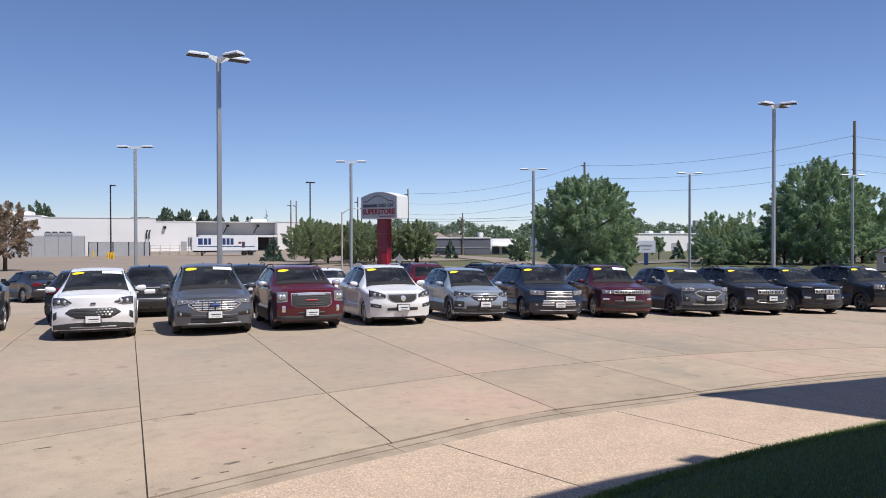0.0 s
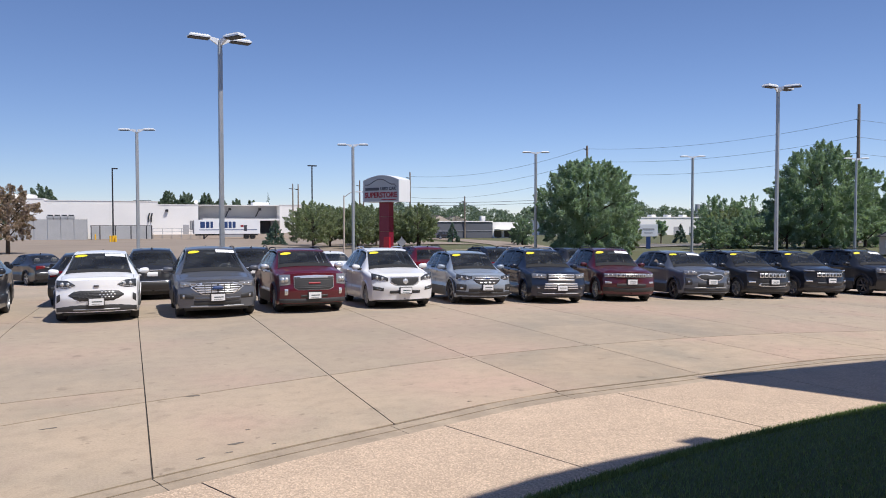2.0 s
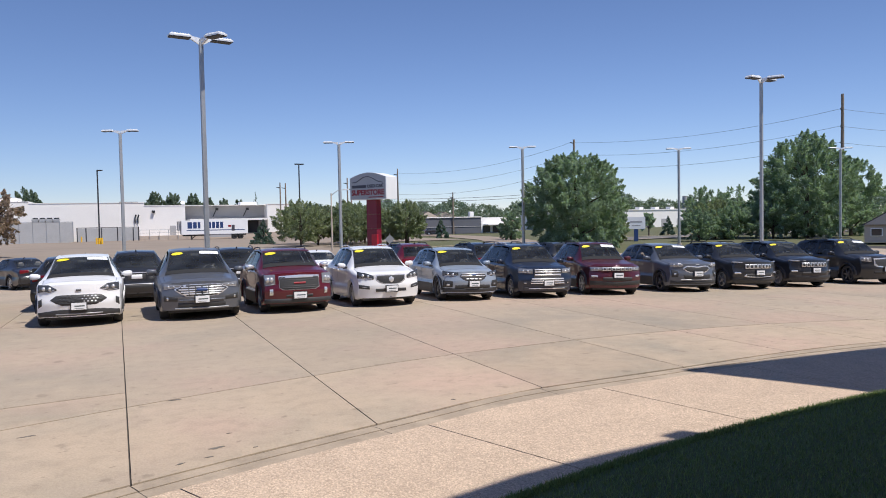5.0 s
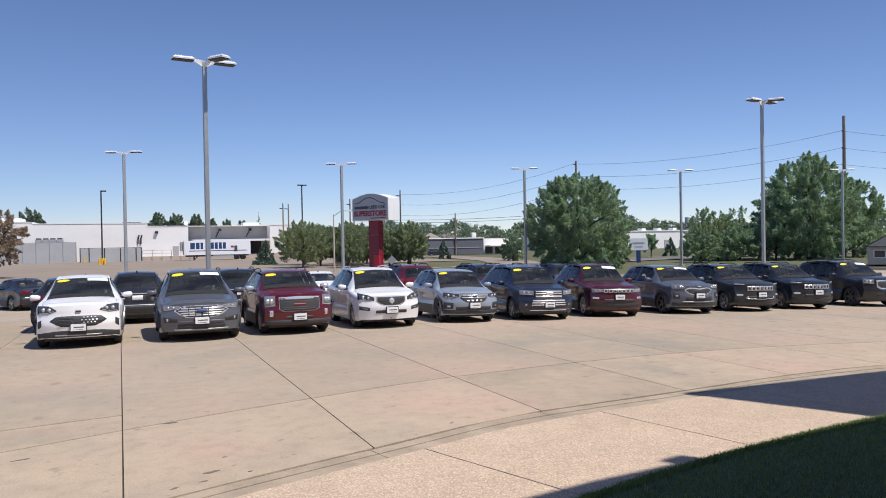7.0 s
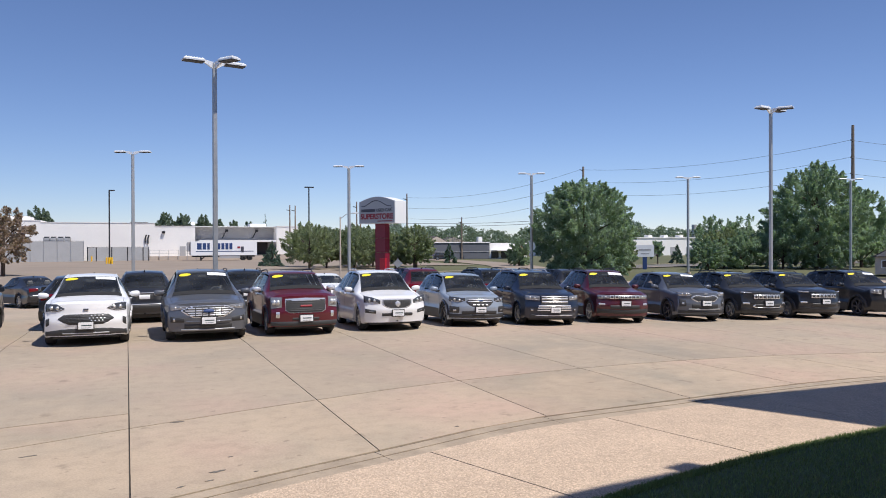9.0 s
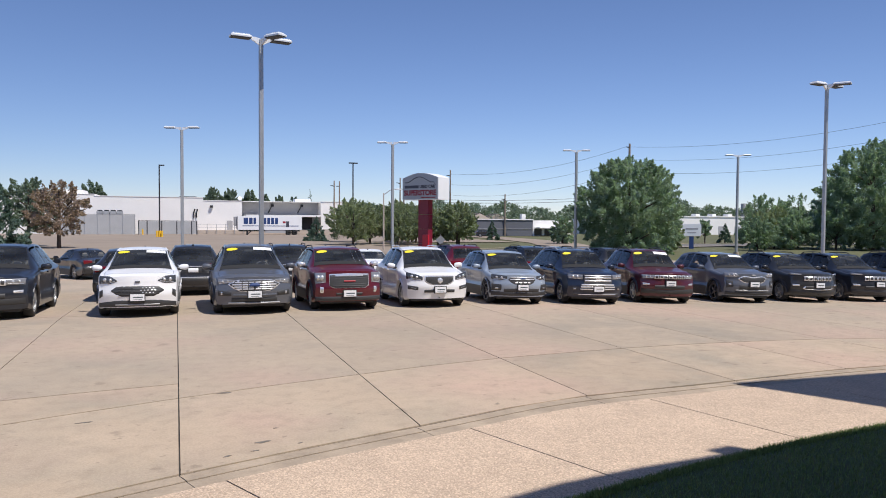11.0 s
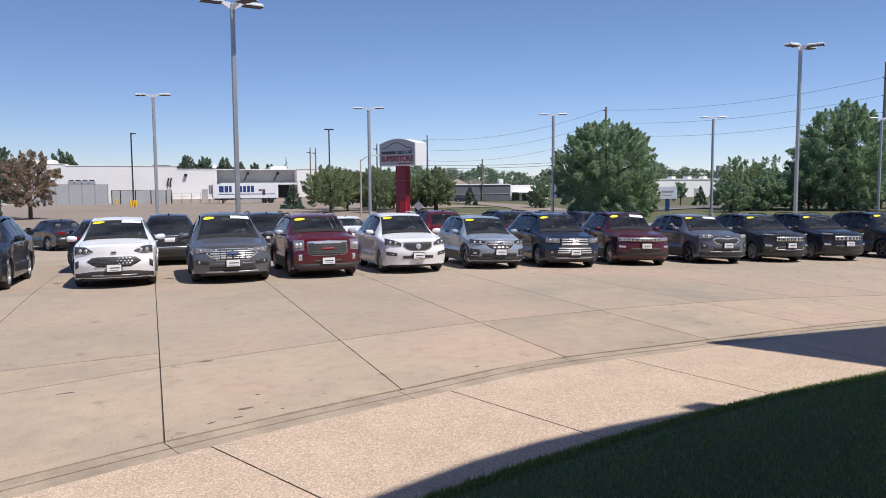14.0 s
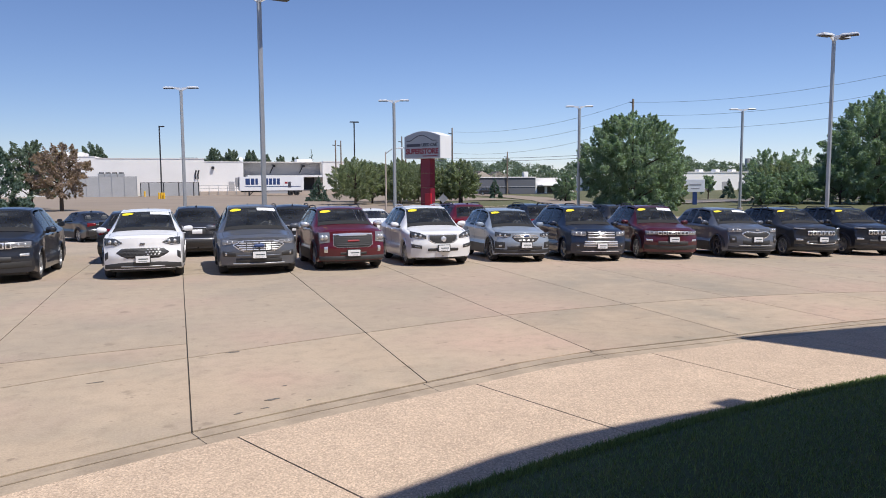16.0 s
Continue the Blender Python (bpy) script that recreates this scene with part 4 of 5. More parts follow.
def lamp_pair(s, car, top, bot, mat=None, core=None, name="headlight", off=0.012):
    """A lamp at each corner; a headlight gets two projectors and a running light in its housing."""
    for flip in (-1, 1):
        h = s.trim(name, top, bot, mat or HEADLAMP, car, off, flip=flip)
        if name == "headlight":
            x0, x1 = max(top[0][0], bot[0][0]), min(top[-1][0], bot[-1][0])
            line = lambda q, x: float(np.interp(x, [p[0] for p in q], [p[1] for p in q]))
            for f in (0.36, 0.68):
                x = x0 + (x1 - x0) * f
                zt, zb = line(top, x), line(bot, x)
                r, z = (zt - zb) * 0.28, (zt + zb) / 2
                bm = bmesh.new()
                bmesh.ops.create_uvsphere(bm, u_segments=10, v_segments=6, radius=r)
                bmesh.ops.translate(bm, verts=bm.verts, vec=(x * flip, s.face_y(x, z, off - r * 0.25), z))
                part("projector", bm, LAMP_CORE, h, smooth=60)
            xs = [x0 + (x1 - x0) * f for f in (0.12, 0.5, 0.92)]
            s.trim("running_light", [(x, line(bot, x) + 0.028) for x in xs], [(x, line(bot, x) + 0.012) for x in xs], LAMP_CORE, h, off + 0.008, flip=flip, n=5)
        elif core:
            s.trim("reflector", core[0], core[1], LAMP_CORE, h, off + 0.006, flip=flip, n=4)


def bars(s, car, parent, n, z0, z1, halves, mat, off=0.03, h=0.018):
    for k in range(n):
        z = z0 + (z1 - z0) * k / max(1, n - 1)
        x = halves(z) if callable(halves) else halves
        s.trim("grille_bar", *box_line(-x, x, z - h / 2, z + h / 2), mat, parent, off)


def slots(s, parent, n, x, z0, z1, mat, off=0.03, w=0.05):
    for k in range(n):
        c = -x + 2 * x * k / (n - 1)
        s.trim("grille_slot", [(c - w, z1), (c + w, z1)] , [(c - w, z0), (c + w, z0)], mat, parent, off, n=2) if c >= 0 else \
            s.trim("grille_slot", [(-c - w, z1), (-c + w, z1)], [(-c - w, z0), (-c + w, z0)], mat, parent, off, flip=-1, n=2)


def front_crossover_white(s, car):
    lamp_pair(s, car, [(0.46, 0.90), (0.62, 1.0), (0.87, 1.01)], [(0.46, 0.88), (0.64, 0.815), (0.87, 0.825)], HEADLAMP_DARK,
              ([(0.62, 0.91), (0.74, 0.92)], [(0.62, 0.85), (0.74, 0.86)]))
    g = s.trim("grille", both([(0, 0.76), (0.46, 0.76), (0.60, 0.66)]), both([(0, 0.51), (0.40, 0.51), (0.60, 0.64)]), BLACK_PLASTIC, car, 0.012)
    for k in range(3):
        bars(s, car, g, 1, 0.565 + 0.065 * k, 0, [0.42, 0.50, 0.46][k], GREY_PLASTIC, 0.022, 0.014)
    # mesh studs, chrome on the sunward half only to paint in its glints
    for z, xs in ((0.60, (0.12, 0.20, 0.28, 0.36)), (0.66, (0.08, 0.16, 0.24, 0.32, 0.40)), (0.72, (0.12, 0.20, 0.28, 0.36))):
        for x in xs:
            for flip in (-1, 1):
                s.trim("grille_stud", *box_line(x - 0.016, x + 0.016, z - 0.014, z + 0.014), CHROME if flip > 0 else GREY_PLASTIC, g, 0.03, flip=flip, n=2)
    s.trim("lower_bumper", both([(0, 0.42), (0.45, 0.42), (0.88, 0.36)]), both([(0, 0.27), (0.88, 0.25)]), BLACK_PLASTIC, car, 0.014)
    s.trim("skid_plate", both([(0, 0.325), (0.5, 0.325)]), both([(0, 0.295), (0.5, 0.295)]), GALV, car, 0.026)
    lamp_pair(s, car, [(0.79, 0.68), (0.87, 0.64)], [(0.79, 0.52), (0.87, 0.46)], BLACK_PLASTIC, None, "side_vent")
    s.trim("badge", *box_line(-0.055, 0.055, 0.85, 0.885), SIGN_INK, car, 0.03, n=3)


def front_edge_grey(s, car):
    lamp_pair(s, car, [(0.50, 0.86), (0.86, 0.88)], [(0.50, 0.79), (0.86, 0.74)], HEADLAMP, ([(0.56, 0.84), (0.72, 0.85)], [(0.56, 0.80), (0.72, 0.79)]))
    g = s.trim("grille_surround", both([(0, 0.86), (0.46, 0.86), (0.62, 0.76)]), both([(0, 0.56), (0.42, 0.58), (0.62, 0.73)]), CHROME, car, 0.012)
    q = s.trim("grille", both([(0, 0.845), (0.445, 0.845), (0.59, 0.757)]), both([(0, 0.575), (0.41, 0.592), (0.59, 0.735)]), BLACK_PLASTIC, g, 0.016)
    for z, x in ((0.79, 0.47), (0.735, 0.53), (0.68, 0.48), (0.63, 0.42)):
        for lo, hi in ((0.02, 0.14), (0.16, 0.29), (0.31, x)):
            for flip in (-1, 1):
                s.trim("grille_bar", *box_line(lo, hi, z - 0.016, z + 0.016), CHROME, g, 0.028, flip=flip, n=3)
    s.trim("badge", [(-0.13, 0.735), (-0.11, 0.755), (-0.06, 0.772), (0.06, 0.772), (0.11, 0.755), (0.13, 0.735)], [(-0.13, 0.728), (-0.11, 0.708), (-0.06, 0.692), (0.06, 0.692), (0.11, 0.708), (0.13, 0.728)], BLUE_INK, car, 0.075, n=16)
    lamp_pair(s, car, [(0.56, 0.56), (0.86, 0.60)], [(0.56, 0.46), (0.86, 0.46)], BLACK_PLASTIC, ([(0.76, 0.57), (0.80, 0.57)], [(0.76, 0.48), (0.80, 0.48)]), "fog_lamp_bezel")
    s.trim("lower_intake", both([(0, 0.42), (0.55, 0.42)]), both([(0, 0.31), (0.60, 0.31)]), BLACK_PLASTIC, car, 0.012)
    s.trim("bumper_lip", both([(0, 0.30), (0.62, 0.30)]), both([(0, 0.265), (0.66, 0.265)]), GALV, car, 0.03)
    s.trim("bumper_strip", both([(0, 0.50), (0.52, 0.50)]), both([(0, 0.455), (0.52, 0.455)]), SLATE, car, 0.03)


def front_boxy_maroon(s, car):
    lamp_pair(s, car, [(0.58, 0.99), (0.86, 0.99)], [(0.60, 0.73), (0.86, 0.70)], HEADLAMP, ([(0.66, 0.95), (0.80, 0.95)], [(0.66, 0.86), (0.80, 0.86)]))
    g = s.trim("grille_surround", both([(0, 0.97), (0.52, 0.95)]), both([(0, 0.585), (0.43, 0.59), (0.515, 0.65)]), CHROME, car, 0.014)
    q = s.trim("grille", both([(0, 0.925), (0.505, 0.925)]), both([(0, 0.595), (0.42, 0.60), (0.505, 0.655)]), BLACK_PLASTIC, g, 0.02)
    bars(s, car, q, 6, 0.645, 0.885, 0.43, GREY_PLASTIC, 0.024, 0.018)
    s.trim("badge", *box_line(-0.15, 0.15, 0.74, 0.79), SIGN_TEXT_RED, car, 0.04, n=4)
    lamp_pair(s, car, [(0.66, 0.62), (0.74, 0.62)], [(0.66, 0.46), (0.74, 0.46)], CHROME, ([(0.68, 0.60), (0.72, 0.60)], [(0.68, 0.49), (0.72, 0.49)]), "fog_lamp")
    s.trim("lower_intake", both([(0, 0.47), (0.38, 0.47)]), both([(0, 0.40), (0.34, 0.40)]), BLACK_PLASTIC, car, 0.012)
    s.trim("lower_bumper", both([(0, 0.37), (0.86, 0.37)]), both([(0, 0.26), (0.86, 0.26)]), GREY_PLASTIC, car, 0.016)


def front_pearl(s, car):
    lamp_pair(s, car, [(0.48, 0.86), (0.64, 0.93), (0.88, 0.99)], [(0.48, 0.76), (0.88, 0.80)], HEADLAMP_DARK, ([(0.58, 0.86), (0.70, 0.89)], [(0.58, 0.80), (0.70, 0.82)]))
    g = s.trim("grille_surround", both([(0, 0.88), (0.42, 0.88)]), both([(0, 0.62), (0.30, 0.63), (0.42, 0.72)]), CHROME, car, 0.012)
    q = s.trim("grille", both([(0, 0.865), (0.395, 0.865)]), both([(0, 0.64), (0.29, 0.65), (0.395, 0.735)]), BLACK_PLASTIC, g, 0.018)
    slots(s, q, 13, 0.35, 0.70, 0.855, GREY_PLASTIC, 0.026, 0.006)
    s.trim("badge", [(-0.07, 0.80), (0, 0.84), (0.07, 0.80)], [(-0.07, 0.72), (0, 0.67), (0.07, 0.72)], CHROME, car, 0.04, n=6)
    lamp_pair(s, car, [(0.58, 0.58), (0.86, 0.63)], [(0.60, 0.49), (0.86, 0.52)], BLACK_PLASTIC, ([(0.66, 0.55), (0.78, 0.57)], [(0.66, 0.53), (0.78, 0.55)]), "fog_lamp_bezel")
    s.trim("lower_intake", both([(0, 0.52), (0.44, 0.50)]), both([(0, 0.42), (0.50, 0.42)]), BLACK_PLASTIC, car, 0.012)


def front_silver(s, car):
    lamp_pair(s, car, [(0.46, 0.86), (0.86, 0.90)], [(0.46, 0.78), (0.60, 0.73), (0.86, 0.76)], HEADLAMP_DARK, ([(0.58, 0.84), (0.72, 0.85)], [(0.58, 0.79), (0.72, 0.79)]))
    g = s.trim("grille_surround", both([(0, 0.84), (0.36, 0.83), (0.42, 0.76)]), both([(0, 0.60), (0.30, 0.61), (0.42, 0.74)]), GREY_PLASTIC, car, 0.012)
    bars(s, car, g, 1, 0.755, 0, 0.38, CHROME, 0.03, 0.03)
    s.trim("chrome_wing", both([(0, 0.835), (0.36, 0.825)]), both([(0, 0.795), (0.36, 0.80)]), CHROME, g, 0.02)
    slots(s, g, 4, 0.2, 0.63, 0.69, LAMP_CORE, 0.02, 0.035)
    s.trim("badge", *box_line(-0.07, 0.07, 0.76, 0.82), BLUE_INK, car, 0.04, n=4)
    s.trim("lower_intake", both([(0, 0.50), (0.55, 0.48)]), both([(0, 0.38), (0.60, 0.38)]), BLACK_PLASTIC, car, 0.012)
    s.trim("lower_bumper", both([(0, 0.37), (0.86, 0.40)]), both([(0, 0.27), (0.86, 0.27)]), BLACK_PLASTIC, car, 0.014)
    lamp_pair(s, car, [(0.62, 0.60), (0.86, 0.62)], [(0.62, 0.42), (0.86, 0.42)], BLACK_PLASTIC, ([(0.70, 0.53), (0.78, 0.53)], [(0.70, 0.46), (0.78, 0.46)]), "fog_lamp_bezel")


def front_navy(s, car):
    lamp_pair(s, car, [(0.50, 0.94), (0.90, 0.97)], [(0.50, 0.80), (0.90, 0.82)], HEADLAMP, ([(0.58, 0.91), (0.72, 0.92)], [(0.58, 0.84), (0.72, 0.85)]))
    g = s.trim("grille", both([(0, 0.95), (0.46, 0.95)]), both([(0, 0.42), (0.56, 0.42)]), GREY_PLASTIC, car, 0.012)
    for z, x, h in ((0.92, 0.44, 0.035), (0.85, 0.44, 0.04), (0.76, 0.44, 0.05), (0.63, 0.54, 0.045), (0.56, 0.56, 0.04), (0.49, 0.57, 0.035)):
        s.trim("grille_bar", *box_line(-x, x, z - h / 2, z + h / 2), CHROME, g, 0.035)
    s.trim("badge", *box_line(-0.10, 0.10, 0.79, 0.89), CHROME, car, 0.05, n=5)
    lamp_pair(s, car, [(0.68, 0.54), (0.78, 0.54)], [(0.68, 0.45), (0.78, 0.45)], BLACK_PLASTIC, ([(0.70, 0.52), (0.76, 0.52)], [(0.70, 0.47), (0.76, 0.47)]), "fog_lamp")
    s.trim("lower_bumper", both([(0, 0.37), (0.75, 0.37)]), both([(0, 0.29), (0.80, 0.29)]), GREY_PLASTIC, car, 0.016)
    s.trim("bumper_strip", both([(0, 0.335), (0.62, 0.335)]), both([(0, 0.31), (0.62, 0.31)]), CHROME, car, 0.03)


def slot_front(lamp_top, lamp_bot, z0, z1, low, ring=False, half=0.52):
    def front(s, car):
        lamp_pair(s, car, lamp_top, lamp_bot, HEADLAMP if z1 > 0.8 else HEADLAMP_DARK, ([(half + 0.10, lamp_top[0][1] - 0.03), (half + 0.2, lamp_top[0][1] - 0.03)],
                  [(half + 0.10, lamp_bot[0][1] + 0.03), (half + 0.2, lamp_bot[0][1] + 0.03)]))
        g = s.trim("grille", both([(0, z1 + 0.02), (half, z1 + 0.01)]), both([(0, z0 - 0.02), (half, z0 - 0.01)]), BLACK_PLASTIC, car, 0.012)
        slots(s, g, 7, half - 0.07, z0, z1, CHROME, 0.03, 0.062)
        slots(s, g, 7, half - 0.07, z0 + 0.022, z1 - 0.022, BLACK_PLASTIC, 0.044, 0.032)
        s.trim("lower_intake", both([(0, low + 0.07), (0.50, low + 0.06)]), both([(0, low - 0.07), (0.55, low - 0.05)]), BLACK_PLASTIC, car, 0.014)
        if ring:
            s.trim("chrome_trim", both([(0, low - 0.045), (0.5, low - 0.03)]), both([(0, low - 0.07), (0.52, low - 0.055)]), CHROME, car, 0.03)
            lamp_pair(s, car, [(0.50, low + 0.06), (0.56, low)], [(0.50, low - 0.05), (0.56, low - 0.03)], CHROME, None, "chrome_trim", 0.03)
        lamp_pair(s, car, [(0.66, low + 0.12), (0.84, low + 0.13)], [(0.66, low + 0.06), (0.84, low + 0.06)], CHROME if z1 > 0.86 else BLACK_PLASTIC,
                  ([(0.70, low + 0.11), (0.80, low + 0.115)], [(0.70, low + 0.075), (0.80, low + 0.075)]), "fog_lamp")
        s.trim("lower_bumper", both([(0, low - 0.09), (0.88, low - 0.05)]), both([(0, low - 0.22), (0.88, low - 0.20)]), BLACK_PLASTIC, car, 0.014)
    return front


front_suv_slots = slot_front([(0.50, 0.93), (0.86, 0.94)], [(0.50, 0.82), (0.86, 0.81)], 0.81, 0.93, 0.54)
front_compact_slots = slot_front([(0.58, 0.985), (0.88, 1.01)], [(0.58, 0.94), (0.88, 0.95)], 0.75, 0.90, 0.50)
front_compact_slots_ring = slot_front([(0.58, 0.985), (0.88, 1.01)], [(0.58, 0.94), (0.88, 0.95)], 0.75, 0.90, 0.50, True)


def front_slate(s, car):
    lamp_pair(s, car, [(0.50, 0.93), (0.62, 1.00), (0.88, 0.99)], [(0.50, 0.86), (0.88, 0.86)], HEADLAMP, ([(0.60, 0.95), (0.74, 0.95)], [(0.60, 0.89), (0.74, 0.89)]))
    g = s.trim("grille_surround", both([(0, 0.86), (0.36, 0.90), (0.50, 0.82)]), both([(0, 0.67), (0.34, 0.66), (0.50, 0.78)]), CHROME, car, 0.012)
    s.trim("grille", both([(0, 0.835), (0.35, 0.875), (0.46, 0.815)]), both([(0, 0.69), (0.33, 0.68), (0.46, 0.79)]), BLACK_PLASTIC, g, 0.02)
    s.trim("badge", *box_line(-0.06, 0.06, 0.915, 0.945), CHROME, car, 0.02, n=3)
    s.trim("lower_intake", both([(0, 0.57), (0.48, 0.60)]), both([(0, 0.42), (0.54, 0.42)]), BLACK_PLASTIC, car, 0.012)
    s.trim("skid_plate", both([(0, 0.435), (0.58, 0.44)]), both([(0, 0.40), (0.60, 0.40)]), GALV, car, 0.03)
    lamp_pair(s, car, [(0.66, 0.72), (0.84, 0.76)], [(0.66, 0.52), (0.84, 0.50)], BLACK_PLASTIC, ([(0.72, 0.66), (0.78, 0.66)], [(0.72, 0.58), (0.78, 0.58)]), "fog_lamp_bezel")
    s.trim("lower_bumper", both([(0, 0.36), (0.86, 0.40)]), both([(0, 0.28), (0.86, 0.28)]), BLACK_PLASTIC, car, 0.014)


def front_black(s, car):
    lamp_pair(s, car, [(0.54, 1.00), (0.88, 1.02)], [(0.58, 0.82), (0.88, 0.86)], HEADLAMP, ([(0.62, 0.97), (0.78, 0.98)], [(0.62, 0.90), (0.78, 0.91)]))
    g = s.trim("grille_surround", both([(0, 0.98), (0.50, 0.96)]), both([(0, 0.62), (0.44, 0.64), (0.50, 0.70)]), CHROME, car, 0.012)
    s.trim("grille", both([(0, 0.95), (0.46, 0.93)]), both([(0, 0.65), (0.42, 0.67), (0.46, 0.72)]), BLACK_PLASTIC, g, 0.018)
    s.trim("lower_intake", both([(0, 0.50), (0.50, 0.50)]), both([(0, 0.38), (0.56, 0.38)]), BLACK_PLASTIC, car, 0.012)


def stand(x, front_y, turn=0.0, length=4.6):
    """The pose of a car whose front bumper is at front_y, nose to the south."""
    y = front_y + 0.93 * length / 2
    slope = math.degrees(math.atan2(ground_z(x, y + 1.4) - ground_z(x, y - 1.4), 2.8))
    bank = math.degrees(math.atan2(ground_z(x + 0.8, y) - ground_z(x - 0.8, y), 1.6))
    z = (ground_z(x, y + 1.4) + ground_z(x, y - 1.4)) / 2
    sign = -1 if abs(turn) > 90 else 1
    return pose(x, y, z, sign * slope, -sign * bank, turn)


make_vehicle("car", stand(-0.93, 17.5, 0), "white compact crossover with black grille and lower bumper", WHITE_PAINT,
             dict(L=4.58, W=1.88, H=1.70, hood=1.09, nose=1.0, belt=1.10, cowl=1.2, header=1.98), front_crossover_white, (10, True), None, BLACK_PLASTIC,
             sunstrip=True, plate_z=0.49, mirror_mat=WHITE_PAINT, size=0.91)
make_vehicle("car", stand(1.57, 17.45, 0), "dark grey crossover with wide chrome barred grille", STEEL_GREY,
             dict(L=4.78, W=1.92, H=1.74, hood=1.03, nose=0.92, belt=1.08, cowl=1.2, header=2.0), front_edge_grey, (10, True), None, BLACK_PLASTIC,
             sunstrip=True, plate_z=0.50)
make_vehicle("car", stand(3.80, 17.5, 0), "boxy maroon sport utility car with tall chrome-framed grille", MAROON,
             dict(L=4.6, W=1.80, H=1.66, hood=1.10, nose=1.02, belt=1.10, cowl=1.15, header=1.75, roof_w=0.66, bow=0.26), front_boxy_maroon, (6, False), BLACK_PLASTIC, GREY_PLASTIC,
             plate_z=0.45, mirror_mat=CHROME)
make_vehicle("car", stand(6.18, 17.5, -2), "pearl white rounded crossover with black grille", PEARL,
             dict(L=4.66, W=1.84, H=1.69, hood=1.04, nose=0.90, belt=1.07, cowl=1.15, header=1.9), front_pearl, (10, False), CHROME, None, plate_z=0.50, mirror_mat=PEARL, size=0.90)
make_vehicle("car", stand(8.62, 17.5, -5), "pale blue-silver crossover with black lower cladding", SKY_SILVER,
             dict(L=4.36, W=1.74, H=1.60, hood=0.98, nose=0.88, belt=1.03, cowl=1.1, header=1.85), front_silver, (5, True), BLACK_PLASTIC, BLACK_PLASTIC, plate_z=0.52, size=0.89)
make_vehicle("car", stand(10.9, 17.45, -8), "navy blue three-row sport utility car with chrome bars", NAVY,
             dict(L=4.89, W=1.93, H=1.75, hood=1.08, nose=0.96, belt=1.10, cowl=1.15, header=1.85, wheelbase=2.79, roof_end=4.05, tail=4.65), front_navy, (6, False), CHROME, None, plate_z=0.50, size=0.86)
make_vehicle("car", stand(13.42, 17.4, -13), "dark red sport utility car with seven-slot chrome grille", VELVET,
             dict(L=4.6, W=1.90, H=1.78, hood=1.10, nose=0.98, belt=1.12, cowl=1.3, header=1.95, wheelbase=2.75, roof_end=3.8, tail=4.4, r=0.37), front_suv_slots, (6, False), BLACK_PLASTIC, BLACK_PLASTIC,
             sunstrip=True, plate_z=0.66, size=0.87)
make_vehicle("car", stand(16.08, 17.3, -9), "slate grey crossover with rounded headlights and skid plate", SLATE,
             dict(L=4.48, W=1.86, H=1.66, hood=1.06, nose=0.96, belt=1.08, cowl=1.15, header=1.9), front_slate, (5, True), None, BLACK_PLASTIC, sunstrip=True, plate_z=0.62, size=0.89)
make_vehicle("car", stand(18.5, 17.3, -9), "dark granite crossover with chrome-slotted grille and trim", GRANITE,
             dict(L=4.62, W=1.86, H=1.70, hood=1.08, nose=0.98, belt=1.10, cowl=1.15, header=1.9), front_compact_slots_ring, (5, False), BLACK_PLASTIC, BLACK_PLASTIC, plate_z=0.60, size=0.88)
make_vehicle("car", stand(20.9, 17.3, -9), "charcoal blue crossover with chrome-slotted grille", CHARCOAL,
             dict(L=4.62, W=1.86, H=1.70, hood=1.08, nose=0.98, belt=1.10, cowl=1.15, header=1.9), front_compact_slots, (5, False), BLACK_PLASTIC, BLACK_PLASTIC, plate_z=0.62, size=0.89)
make_vehicle("car", stand(24.1, 17.3, -8), "black mid-size sport utility car with paper windshield strip", BLACK_PAINT,
             dict(L=4.65, W=1.88, H=1.70, hood=1.06, nose=1.0, belt=1.08, cowl=1.15, header=1.85), front_black, (6, True), BLACK_PLASTIC, BLACK_PLASTIC, sunstrip=True, plate_z=0.56)
make_vehicle("car", stand(-4.02, 17.9, 0), "black-blue sport utility car with chrome slotted grille", CHARCOAL,
             dict(L=4.82, W=1.94, H=1.76, hood=1.10, nose=0.98, belt=1.12, cowl=1.3, header=1.95, wheelbase=2.91, roof_end=3.95, tail=4.55, r=0.37),
             slot_front([(0.50, 0.95), (0.88, 0.96)], [(0.50, 0.82), (0.88, 0.81)], 0.80, 0.95, 0.56), (6, False), None, None, plate_z=0.62)
